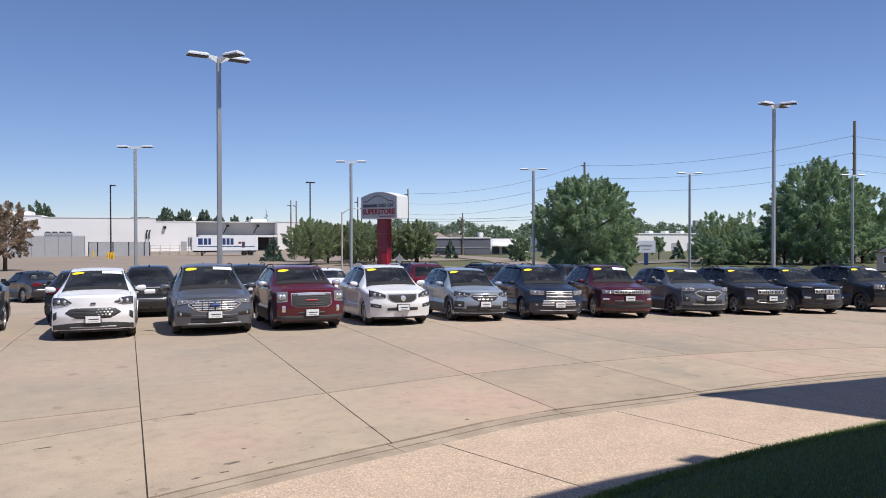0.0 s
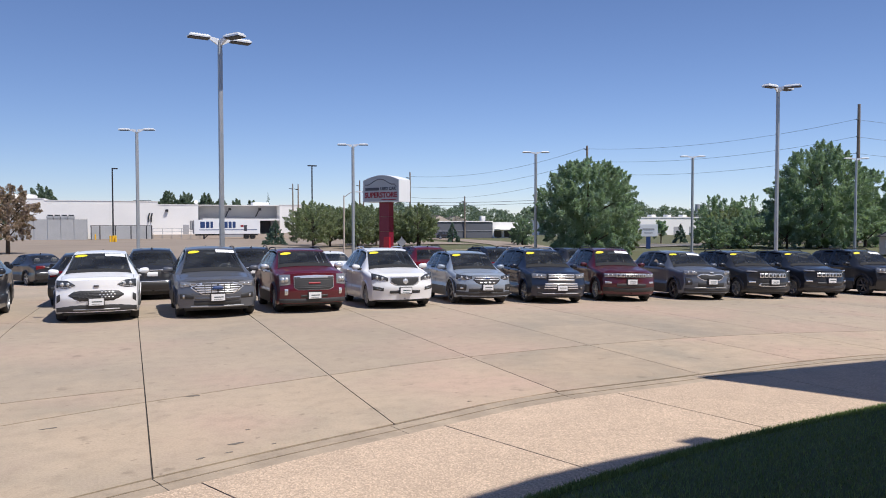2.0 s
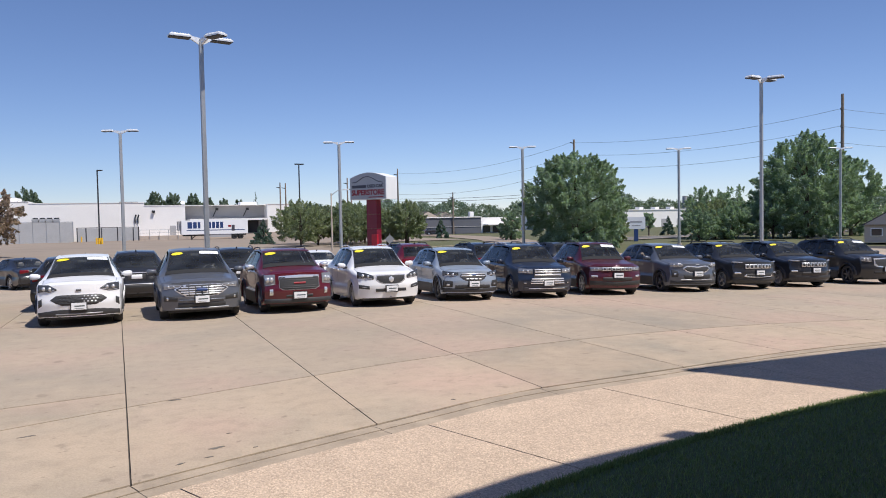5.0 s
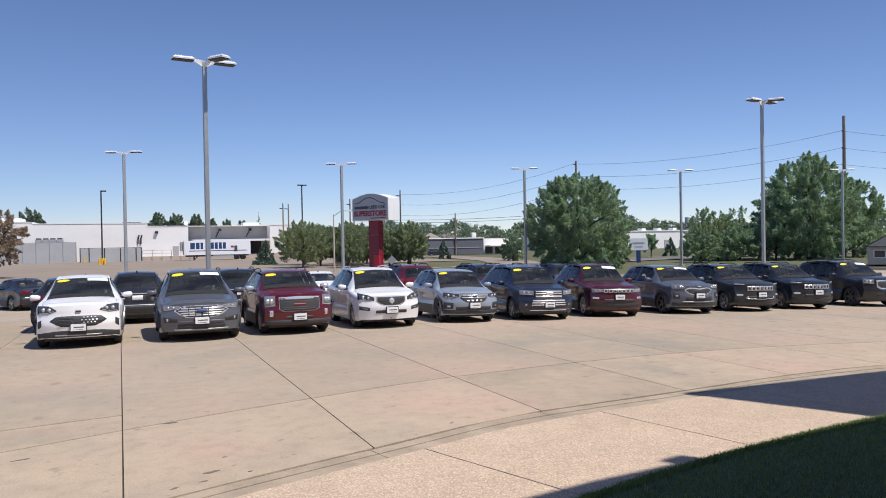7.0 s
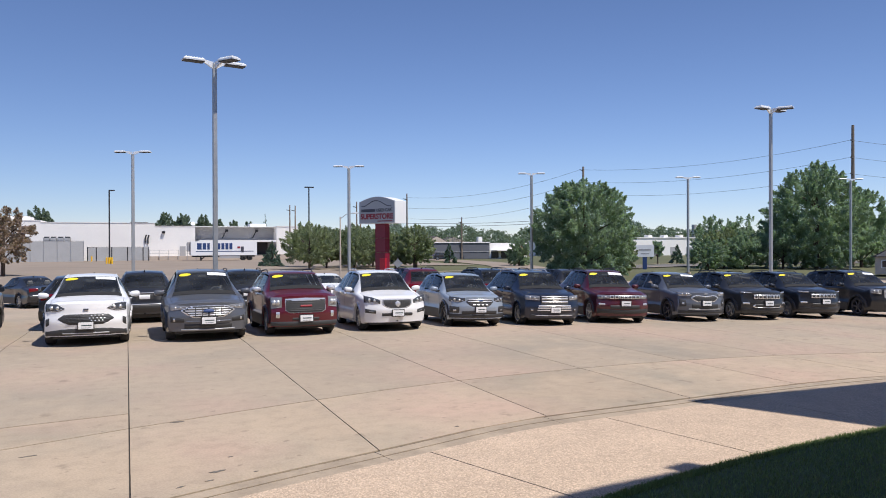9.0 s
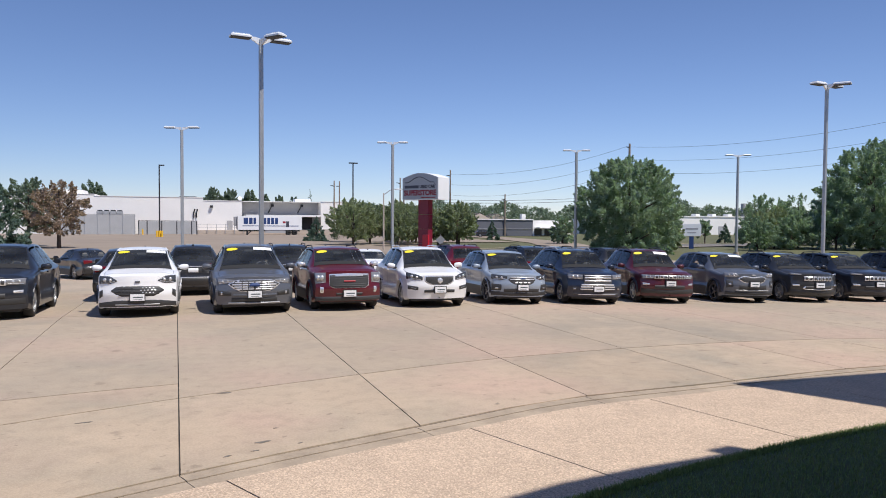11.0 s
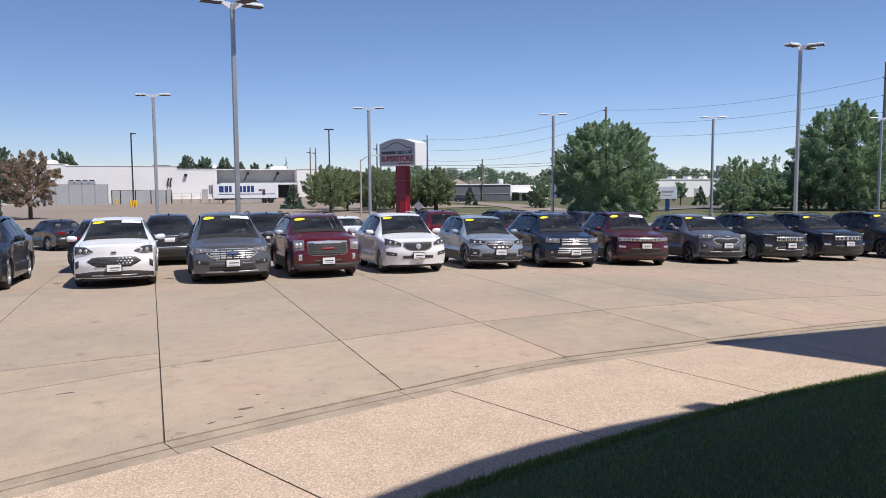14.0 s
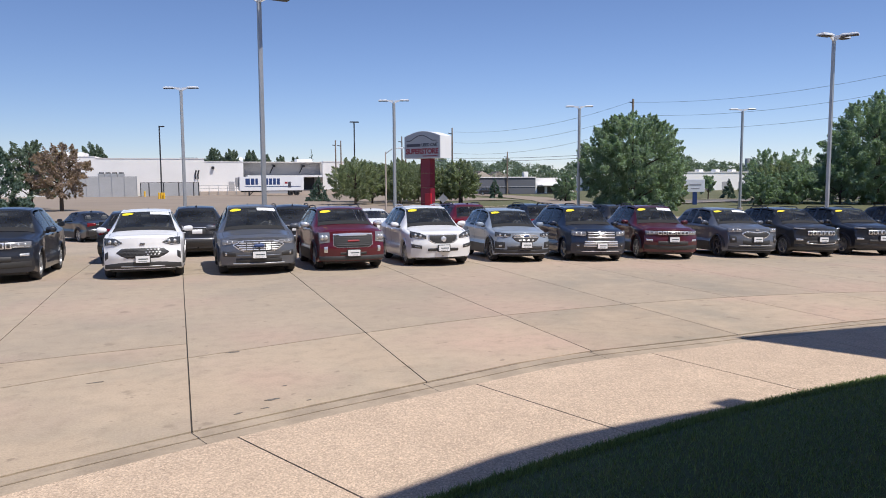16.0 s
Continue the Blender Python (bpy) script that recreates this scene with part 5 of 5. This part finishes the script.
# cars parked behind, tails towards the front row
BACK = "cars parked behind the front row"
suv = dict(L=4.6, W=1.88, H=1.70, hood=1.05, nose=0.95, belt=1.08)
saloon = dict(L=4.8, W=1.84, H=1.46, hood=0.92, nose=0.82, belt=0.95, cowl=1.35, header=2.15, roof_end=3.2, tail=4.1, r=0.33, deck=1.02)
for x, y, turn, p, shp, label, rail in (
        (-1.5, 22.3, 180, BLACK_PAINT, dict(suv, H=1.60), "black sport utility car parked behind the white one", None),
        (0.28, 23.9, 180, BLACK_PAINT, suv, "black sport utility car seen from its tailgate", None),
        (3.35, 24.2, 180, BLACK_PAINT, suv, "glossy black sport utility car with dark windows", BLACK_PLASTIC),
        (-4.75, 23.2, 180, CHARCOAL, suv, "dark blue sport utility car behind the front row", None),
        (6.95, 27.5, 180, WHITE_PAINT, saloon, "white saloon car seen from behind", None),
        (9.9, 25.0, 180, MAROON, suv, "maroon sport utility car with black roof rails", BLACK_PLASTIC),
        (12.9, 25.2, 180, CHARCOAL, suv, "charcoal sport utility car behind the front row", BLACK_PLASTIC),
        (15.4, 27.6, 180, CHARCOAL, suv, "dark blue sport utility car with roof rails", BLACK_PLASTIC),
        (18.2, 28.0, 180, GRANITE, suv, "dark grey sport utility car behind the front row", None),
        (-4.45, 35.6, 208, BLACK_PAINT, saloon, "dark grey saloon car with red tail lamps", None)):
    make_vehicle("car", stand(x, y, turn), label, p, shp, None, (6, False), rail, BLACK_PLASTIC, sticker=False, group=BACK)


# ---- big white store across the yard ----
store = empty("store_building", pose(0, 0, -0.9), "long white flat-roofed store with a grey loading dock", "building")
part("wall", box_bm(-60, -18.5, 172, 200, 0, 8.35), WHITE_WALL, store)
part("wall", box_bm(-18.5, 3.3, 172, 200, 0, 8.0), WHITE_WALL, store)
part("wall", box_bm(3.3, 11.6, 172, 200, 0, 7.35), WHITE_WALL, store)
part("dock_wall", box_bm(11.6, 29.2, 175, 200, 0, 7.3), GREY_WALL, store, "grey painted dock wall")
part("end_wall", box_bm(29.2, 35.2, 171, 200, 0, 7.42), WHITE_WALL, store)
for x0, x1, z in ((-60, -18.5, 8.35), (-18.5, 3.3, 8.0), (3.3, 11.6, 7.35), (11.6, 29.2, 7.3), (29.2, 35.2, 7.42)):
    part("parapet_cap", box_bm(x0, x1, 170.9 if x0 > 29 else 171.9, 200, z, z + 0.12), WHITE_WALL, store)
part("dock_canopy", box_bm(12.2, 28.6, 168, 175, 3.9, 4.35, 0.03), WHITE_WALL, store, "white flat canopy over the dock")
for x in (14.8, 18.6, 22.8, 26.4):
    part("dock_door", box_bm(x - 1.4, x + 1.4, 174.9, 175.05, 1.1, 3.9, 0.02), DARK_METAL, store, "dark dock door")
part("wall_base", box_bm(29.1, 35.3, 170.9, 172, 0, 1.1), BEIGE_WALL, store)
part("dock_apron", box_bm(2.0, 29.2, 168.5, 174.9, -0.05, 0.9), BEIGE_WALL, store)
part("service_door", box_bm(8.4, 9.6, 171.9, 172.02, 0.7, 3.0, 0.02), GREY_WALL, store)
for x, z in ((5.1, 6.1), (18.6, 6.55), (25.3, 6.55)):
    lamp = part("wall_lamp", box_bm(x - 0.3, x + 0.3, 171.4 if x < 11 else 174.3, 172.1 if x < 11 else 175.1, z - 0.3, z + 0.25, 0.05), DARK_METAL, store)
    if x > 11:
        # dark bar drawn where the lamp's shadow slants down the wall
        part("lamp_strut", tube_bm([(x - 0.2, 174.6, z - 0.2), (x - 0.9, 174.95, z - 1.7)], [0.1, 0.1], 6), DARK_METAL, lamp)
for k in (0, 1):
    part("wall_stack", tube_bm([(-2.1 + k * 0.55 + 3.5, 171.8, 3.6), (-2.1 + k * 0.55 + 3.5, 171.7, 4.7), (-1.9 + k * 0.55 + 3.5, 171.7, 5.5)], [0.13, 0.13, 0.16], 7), DARK_METAL, store)
part("roof_dish", tube_bm([(11.2, 173, 7.4), (11.2, 172.7, 7.95), (11.2, 172.5, 8.05)], [0.1, 0.5, 0.45], 14), SIGN_WHITE, store)
part("roof_hatch", box_bm(24.5, 28.3, 180, 184, 7.35, 8.3, 0.03), SIGN_WHITE, store)
part("roof_unit", box_bm(-1.8, 2.2, 182, 186, 8.1, 8.55, 0.1), DARK_METAL, store)
part("roof_unit", box_bm(-25, -21, 176, 184, 8.4, 9.4, 0.1), WHITE_WALL, store)

# screened compound with cooling units
compound = empty("slatted_fence", pose(0, 0, -0.87), "tall grey slatted chain-link fence round a compound", "fence")
xs = [-24 + k * 2.33 for k in range(7)]
for a, b in zip(xs, xs[1:]):
    part("fence_panel", box_bm(a + 0.05, b - 0.05, 163.0, 163.06, 0.05, 4.0), MESH_GREY, compound)
for x in xs:
    part("post", tube_bm([(x, 163, 0), (x, 163, 4.15)], [0.06, 0.06], 8), GALV, compound)
part("top_rail", tube_bm([(xs[0], 163, 4.1), (xs[-1], 163, 4.1)], [0.05, 0.05], 6), GALV, compound)
gate = empty("slatted_gate", pose(0, 0, -0.87), "lower grey slatted chain-link gate with dark frames", "gate")
gx = [-9.3, -7.7, -4.9, -2.0, 0.9, 1.9]
for a, b in zip(gx, gx[1:]):
    part("gate_panel", box_bm(a + 0.08, b - 0.08, 162.4, 162.46, 0.15, 2.75), MESH_GREY, gate)
for x in gx:
    part("post", tube_bm([(x, 162.4, 0), (x, 162.4, 2.9)], [0.09, 0.09], 8), DARK_METAL, gate)
part("top_rail", tube_bm([(gx[0], 162.4, 2.85), (gx[-1], 162.4, 2.85)], [0.05, 0.05], 6), DARK_METAL, gate)
for i, x in enumerate((-20.4, -16.9, -15.65, -14.4, -13.15)):
    unit = empty("cooling_unit", pose(x, 167, -0.87), "large grey rooftop-style cooling unit behind the fence", "cooling unit", "cooling units in the compound")
    part("frame", box_bm(-0.58, 0.58, -1, 1, 0, 4.2), GREY_WALL, unit)
    part("casing", box_bm(-0.58, 0.58, -1, 1, 4.2, 4.75, 0.06), MESH_GREY, unit)
    part("fan_guard", tube_bm([(0, 0, 4.75), (0, 0, 5.0)], [0.5, 0.47], 16), DARK_METAL, unit)
rail_fence = empty("pipe_railing", pose(0, 0, 0), "low steel pipe railing along the dock", "railing")
for k in range(6):
    x = 2.2 + k * 1.9
    part("post", tube_bm([(x, 168.3, -0.9), (x, 168.3, 1.3)], [0.05, 0.05], 6), GALV, rail_fence)
for z in (0.65, 1.3):
    part("rail", tube_bm([(2.2, 168.3, z), (11.7, 168.3, z)], [0.04, 0.04], 6), GALV, rail_fence)
for x, y in ((-4.95, 137.5), (-4.1, 137.5), (-8.5, 161.5), (28.6, 170.0), (33.4, 170.0)):
    b = empty("bollard", pose(x, y, ground_z(x, y) + 0.03), "yellow painted steel bollard", "bollard", "yellow bollards in the yard")
    part("pipe", tube_bm([(0, 0, 0), (0, 0, 1.0), (0, 0, 1.08)], [0.15, 0.15, 0.08], 12), YELLOW, b)

# semi-trailer at the dock
trailer = empty("semi_trailer", pose(16.5, 160.5, -0.87, 0, 0, 0), "white box semi-trailer with dark blue markings", "trailer")
part("box", box_bm(-6.6, 6.6, -1.3, 1.3, 1.05, 3.95, 0.05), SIGN_WHITE, trailer)
part("front_panel", box_bm(-6.72, -6.6, -1.25, 1.25, 1.15, 3.85, 0.03), GREY_WALL, trailer)
part("cooler_unit", box_bm(-7.3, -6.72, -0.9, 0.9, 1.9, 3.8, 0.08), GREY_WALL, trailer)
for x0, x1 in ((-5.4, -4.5), (-4.3, -3.6), (-3.4, -2.9), (-1.7, -0.8), (-0.6, 0.0), (0.2, 0.8), (1.0, 1.6)):
    part("marking_bar", box_bm(x0, x1, -1.325, -1.30, 2.3, 3.6), BLUE_INK, trailer)
part("marking_stripe", box_bm(-5.6, 5.9, -1.325, -1.30, 1.85, 1.99), BLUE_INK, trailer)
part("marking_patch", box_bm(3.3, 3.9, -1.33, -1.30, 1.7, 2.9), SIGN_INK, trailer)
part("marking_patch", box_bm(2.6, 3.2, -1.33, -1.30, 2.5, 2.9), SIGN_TEXT_RED, trailer)
part("chassis", box_bm(-6.3, 6.3, -0.5, 0.5, 0.75, 1.05), DARK_METAL, trailer)
for y in (-0.9, 0.9):
    part("landing_leg", box_bm(-4.7, -4.5, y - 0.1, y + 0.1, 0.0, 1.05), DARK_METAL, trailer)
    part("landing_leg", tube_bm([(-4.6, y, 0.15), (-3.6, y, 1.0)], [0.06, 0.06], 6), DARK_METAL, trailer)
for x in (3.9, 5.2):
    for y in (-1.0, 1.0):
        v, f = lathe([(-0.25, 0.2), (-0.25, 0.45), (-0.15, 0.5), (0.15, 0.5), (0.25, 0.45), (0.25, 0.2), (0.2, 0.01)], 18)
        w = mesh_object("wheel", v, f, TYRE, trailer)
        w.matrix_basis = pose(x, y, 0.5, 0, 0, 90)
part("skirt", box_bm(-1.0, 3.2, -1.2, -1.1, 0.45, 1.05), GREY_WALL, trailer)


# ---- other poles, signs and wires ----
def yard_lamp(x, y, top, label):
    z = ground_z(x, y)
    o = empty("yard_lamp", pose(x, y, z), label, "lamp post", "dark lamp posts of the yard")
    part("base", tube_bm([(0, 0, 0), (0, 0, 1.1)], [0.3, 0.3], 12), YELLOW if x < 10 else BEIGE_WALL, o)
    part("shaft", tube_bm([(0, 0, 1.1), (0, 0, top - z)], [0.13, 0.11], 8), DARK_METAL, o)
    part("lamp_head", box_bm(-0.1 if x < 10 else -0.75, 0.85, -0.25, 0.25, top - z - 0.05, top - z + 0.14, 0.04), DARK_METAL, o)


yard_lamp(-4.5, 138, 11.6, "tall dark lamp post with a yellow base")
yard_lamp(27.9, 130, 12.4, "tall dark twin-head lamp post")
lamp = empty("street_lamp", pose(19.4, 75, ground_z(19, 75)), "pale street lamp with a curved arm", "street lamp")
part("shaft", tube_bm([(0, 0, 0), (0, 0, 6.0)], [0.10, 0.06], 8), BEIGE_WALL, lamp)
part("arm", tube_bm([(0, 0, 5.8), (0.7, 0, 6.3), (1.4, 0, 6.4)], [0.05, 0.04, 0.03], 6), GALV, lamp)
part("lamp_head", box_bm(1.3, 1.9, -0.12, 0.12, 6.33, 6.48, 0.04), LAMP_WHITE, lamp)
marker = empty("road_sign", pose(22.6, 66, ground_z(22, 66), 0, 0, -20), "diamond-shaped road sign seen from its bare back", "road sign")
bm = box_bm(-0.32, 0.32, -0.012, 0.012, -0.32, 0.32, 0.008)
bmesh.ops.transform(bm, matrix=Matrix.Translation((0, 0, 1.35)) @ Matrix.Rotation(radians(45), 4, "Y"), verts=bm.verts)
part("panel", bm, GALV, marker)
part("post", box_bm(-0.03, 0.03, 0.02, 0.07, 0, 1.9), GALV, marker)


def utility_pole(x, y, top, arms, r=0.17):
    z = ground_z(x, y) - 0.06
    o = empty("utility_pole", pose(x, y, z), "tall weathered timber utility pole", "utility pole", "timber utility poles")
    part("pole", tube_bm([(0, 0, -0.2), (0, 0, top - z)], [r * 1.3, r * 0.8], 9), WOOD_POLE, o)
    for a in arms:
        part("insulator_arm", tube_bm([(0, 0, a - z), (-0.9, -0.35, a - z + 0.12)], [0.10, 0.07], 6), DARK_METAL, o)


utility_pole(93.5, 75, 18.9, (16.6, 14.2, 11.9), 0.24)
utility_pole(71.6, 110, 15.7, (15.0, 12.9, 10.8), 0.22)
for x, y, top in ((31.3, 166, 11.2), (32.5, 166, 11.1), (42.2, 150, 11.3), (49.76, 140, 12.5), (66.1, 150, 8.3), (43.3, 151, 10.1)):
    utility_pole(x, y, top, (top - 1.2,), 0.16)


def wire(name, a, b, sag, r=0.024, n=24):
    pts = []
    for k in range(n + 1):
        f = k / n
        p = Vector(a).lerp(Vector(b), f)
        p.z -= sag * 4 * f * (1 - f)
        pts.append(p)
    bm = tube_bm(pts, [r] * (n + 1), 4)
    bmesh.ops.recalc_face_normals(bm, faces=bm.faces)
    me = bpy.data.meshes.new(name)
    bm.to_mesh(me)
    bm.free()
    me.materials.append(WIRE)
    return tagged(new(name, me), "thin dark overhead wire between utility poles", "wire", "overhead wires")


for z0, z1, z2 in ((16.7, 15.1, 10.6), (14.3, 13.0, 9.0), (12.0, 10.9, 7.4)):
    wire("overhead_wire", (92.6, 74.7, z0), (70.7, 109.7, z1), 1.3)
    wire("overhead_wire", (92.6, 74.7, z0), (128, 70, z0), 0.8)
    wire("overhead_wire", (70.7, 109.7, z1), (49.7, 140, z1 - 3.4), 1.6)
for z in (7.9, 7.3):
    wire("overhead_wire", (93.4, 130, z + 0.6), (50, 160, z - 0.6), 0.9, 0.05)

# ---- buildings farther off ----
shop = empty("retail_building", pose(0, 0, -0.9), "dark slate retail building with a white front", "building")
part("side_wall", box_bm(58.5, 73.0, 150.2, 152, 0, 3.55), SLATE_WALL, shop)
part("side_band", box_bm(58.5, 73.0, 150.1, 150.22, 1.5, 1.62), GREY_WALL, shop)
part("front_wall", box_bm(73.02, 82.5, 150.2, 158, 0, 3.5), WHITE_WALL, shop)
part("parapet", box_bm(58.4, 73.1, 150, 152.2, 3.55, 3.75), WHITE_WALL, shop)
part("canopy", box_bm(73.5, 81, 147.6, 150.4, 1.75, 1.95), WHITE_WALL, shop)
for x in (74.3, 76.8, 79.3):
    part("shop_window", box_bm(x - 0.9, x + 0.9, 150.1, 150.5, 0.1, 1.6), GLASS, shop)
part("roof_unit", box_bm(71.5, 72.6, 153, 154, 3.6, 4.9, 0.1), WHITE_WALL, shop)
disc = part("ring_sign", tube_bm([(79.4, 146.8, 2.0), (79.4, 146.7, 2.0)], [0.75, 0.75], 20), SIGN_RED, shop, "red ring sign")
part("ring_band", tube_bm([(79.4, 146.69, 2.0), (79.4, 146.66, 2.0)], [0.5, 0.5], 20), SIGN_WHITE, disc)
part("ring_centre", tube_bm([(79.4, 146.65, 2.0), (79.4, 146.62, 2.0)], [0.25, 0.25], 16), SIGN_RED, disc)
for x0, x1, y, z0, z1, name in ((122, 148, 170, 0, 4.9, "plain white flat-roofed commercial building"), (104, 118, 176, 0, 4.0, "low white commercial building among trees")):
    o = empty("commercial_building", pose(0, 0, -1.0), name, "building")
    part("wall", box_bm(x0, x1, y, y + 12, z0, z1), WHITE_WALL, o)
    part("roof_edge", box_bm(x0 - 0.2, x1 + 0.2, y - 0.2, y + 12, z1, z1 + 0.25), WHITE_WALL, o)
    for k in range(5):
        x = x0 + 2 + k * (x1 - x0 - 4) / 4
        part("loading_door", box_bm(x - 1, x + 1, y - 0.06, y + 0.02, 0, 2.4), GREY_WALL, o)
        part("roof_unit", box_bm(x - 0.8, x + 0.6, y + 3, y + 5, z1 + 0.2, z1 + 0.9, 0.05), WHITE_WALL, o)


def house(x, y, w, d, wall_h, ridge, turn, label, z=-0.9):
    o = empty("house", pose(x, y, z, 0, 0, turn), label, "house", "houses beyond the lot")
    part("wall", box_bm(-w / 2, w / 2, -d / 2, d / 2, 0, wall_h), BEIGE_WALL, o)
    part("roof", prism_bm([(-w / 2 - 0.3, wall_h - 0.05), (0, ridge), (w / 2 + 0.3, wall_h - 0.05)], -d / 2 - 0.3, d / 2 + 0.3), ROOF_DARK, o)
    part("gable", prism_bm([(-w / 2, wall_h), (0, ridge - 0.12), (w / 2, wall_h)], -d / 2 - 0.32, -d / 2 - 0.30), BEIGE_WALL, o)
    for sx in (-0.22, 0.22):
        win = part("window", box_bm(sx * w - 0.5, sx * w + 0.5, -d / 2 - 0.05, -d / 2 + 0.02, wall_h * 0.35, wall_h * 0.8), SIGN_WHITE, o)
        part("pane", box_bm(sx * w - 0.42, sx * w + 0.42, -d / 2 - 0.07, -d / 2 - 0.05, wall_h * 0.39, wall_h * 0.76), GLASS, win)


house(67.7, 49.4, 3.6, 5, 1.7, 2.9, -55, "small pale gabled shed beside the maple trees", -0.75)
for x, y, t in ((92, 238, 15), (104, 246, -10), (78, 242, 5), (160, 232, 20), (176, 238, -15), (190, 230, 10)):
    house(x, y, 12, 10, 3.6, 6.2, t, "far beige house with a brown roof among trees", -1)
stack = empty("chimney_stack", pose(174, 200, -1), "plain concrete stack above the trees", "chimney")
part("shaft", tube_bm([(0, 0, 0), (0, 0, 9.8)], [0.85, 0.8], 12), GREY_WALL, stack)
board = empty("post_sign", pose(57.7, 75, ground_z(57, 75), 0, 0, -30), "white sign board on a blue post", "sign")
part("post", box_bm(-0.25, 0.25, -0.15, 0.15, 0, 1.5), BLUE_INK, board)
part("board", box_bm(-1.1, 1.1, -0.18, 0.18, 1.5, 3.0, 0.03), SIGN_WHITE, board)
part("text_bar", box_bm(-0.7, 0.7, -0.2, -0.18, 2.3, 2.5), GREY_WALL, board)
part("text_bar", box_bm(-0.5, 0.5, -0.2, -0.18, 1.9, 2.0), GREY_WALL, board)

# winding road with its kerbs and a car on it
def ribbon(name, pts, half, dz, mat, label, category="road"):
    verts, faces = [], []
    for i, (x, y) in enumerate(pts):
        a, b = Vector(pts[max(i - 1, 0)]), Vector(pts[min(i + 1, len(pts) - 1)])
        n = (b - a).normalized()
        for s in (-half, half):
            px, py = x - n.y * s, y + n.x * s
            verts.append((px, py, ground_z(px, py) + dz))
    for i in range(len(pts) - 1):
        faces.append((2 * i, 2 * i + 1, 2 * i + 3, 2 * i + 2))
    return tagged(mesh_object(name, verts, faces, mat), label, category, kind="structure")


curve = [(26 + 90 * k / 30, 70 + 14 * math.sin(k / 30 * 2.4) + 0.25 * k) for k in range(31)]
ribbon("road", curve, 4.2, 0.02, ASPHALT, "sunlit grey road past the car lot")
ribbon("kerb", [(x, y - 4.5) for x, y in curve], 0.25, 0.12, CONCRETE, "pale concrete kerb of the road", "kerb")
ribbon("kerb", [(x, y + 4.5) for x, y in curve], 0.25, 0.12, CONCRETE, "pale concrete kerb of the road", "kerb")
ribbon("side_drive", [(46, 84), (52, 100), (56, 120), (58, 140), (60, 149)], 3.5, 0.015, YARD, "worn tan drive up to the retail building")
make_vehicle("car", pose(57.6, 140, ground_z(57, 140) + 0.02, 0, 0, 70), "black car on the drive by the retail building", BLACK_PAINT, suv, None, (6, False), None, None, sticker=False,
             group="cars farther off", detail=False)

# ---- slabs of the lot ----
lot = empty("pavement_slabs", pose(0, 0, 0), "sunlit tan concrete slabs with dark joints and stains", "pavement", kind="structure")
PITCH, GAP = 2.415, 0.0075


def slab(x0, x1, lo, hi, n, mat=CONCRETE):
    """One slab between two lines across the lot; lo and hi give y at x."""
    verts, faces = [], []
    xs = [x0 + GAP, (x0 + x1) / 2, x1 - GAP]
    for x in xs:
        for k in range(n + 1):
            y = lo(x) + 0.016 + (hi(x) - lo(x) - 0.032) * k / n
            xx = x - 0.014 * (y - 8.0)
            verts.append((xx, y, ground_z(xx, y)))
    c = n + 1
    for i in range(2):
        for k in range(n):
            faces.append((i * c + k, (i + 1) * c + k, (i + 1) * c + k + 1, i * c + k + 1))
    rim = [i * c for i in range(3)] + [2 * c + k for k in range(1, c)] + [c + n] + [n - k for k in range(0, n)]
    base = len(verts)
    verts += [(verts[i][0], verts[i][1], verts[i][2] - 0.04) for i in rim]
    for q in range(len(rim)):
        r = (q + 1) % len(rim)
        faces.append((rim[q], base + q, base + r, rim[r]))
    mesh_object("slab", verts, faces, mat, lot)


for k in range(-9, 24):
    x0 = 0.03 + PITCH * k
    x1 = x0 + PITCH
    near = lambda x: arc_y(min(max(x, -14), 34), R0 + 0.014)
    second = lambda x: arc_y(min(max(x, -14), 34), R0 + 2.72)
    slab(x0, x1, near, second, 4)
    start = second
    if k < 0:
        third = lambda x: arc_y(min(max(x, -14), 34), R0 + 2.72) + 0.85 - 0.22 * min(0, x)
        slab(x0, x1, second, third, 2)
        start = third
    row = [18.3, 25.0, 33.0, 42.0, 51.5]
    prev = start
    for yy in row:
        cur = (lambda v: (lambda x: v))(yy)
        slab(x0, x1, prev, cur, 6, LANE)
        prev = cur

# dark scuffs and a filled chip on the slabs
g = np.random.default_rng(21)
for x, y, a, b, turn in ((0.81, 7.34, 0.085, 0.030, 0.3), (0.46, 6.99, 0.045, 0.018, 0.5), (0.72, 7.08, 0.05, 0.014, 0.2), (-0.92, 8.63, 0.10, 0.018, 0.2), (0.98, 7.8, 0.03, 0.014, 0.0),
                         (1.15, 7.2, 0.03, 0.012, 0.1), (3.6, 8.05, 0.03, 0.014, 0.0), (0.55, 9.6, 0.09, 0.03, 0.1)):
    ring = []
    for k in range(12):
        r = g.uniform(0.6, 1.1)
        px, py = a * r * math.cos(k * math.tau / 12), b * r * math.sin(k * math.tau / 12)
        ring.append((x + px * math.cos(turn) - py * math.sin(turn), y + px * math.sin(turn) + py * math.cos(turn)))
    z = ground_z(x, y)
    part("scuff", slab_bm(ring, z - 0.002, z + 0.004), SCUFF, lot)
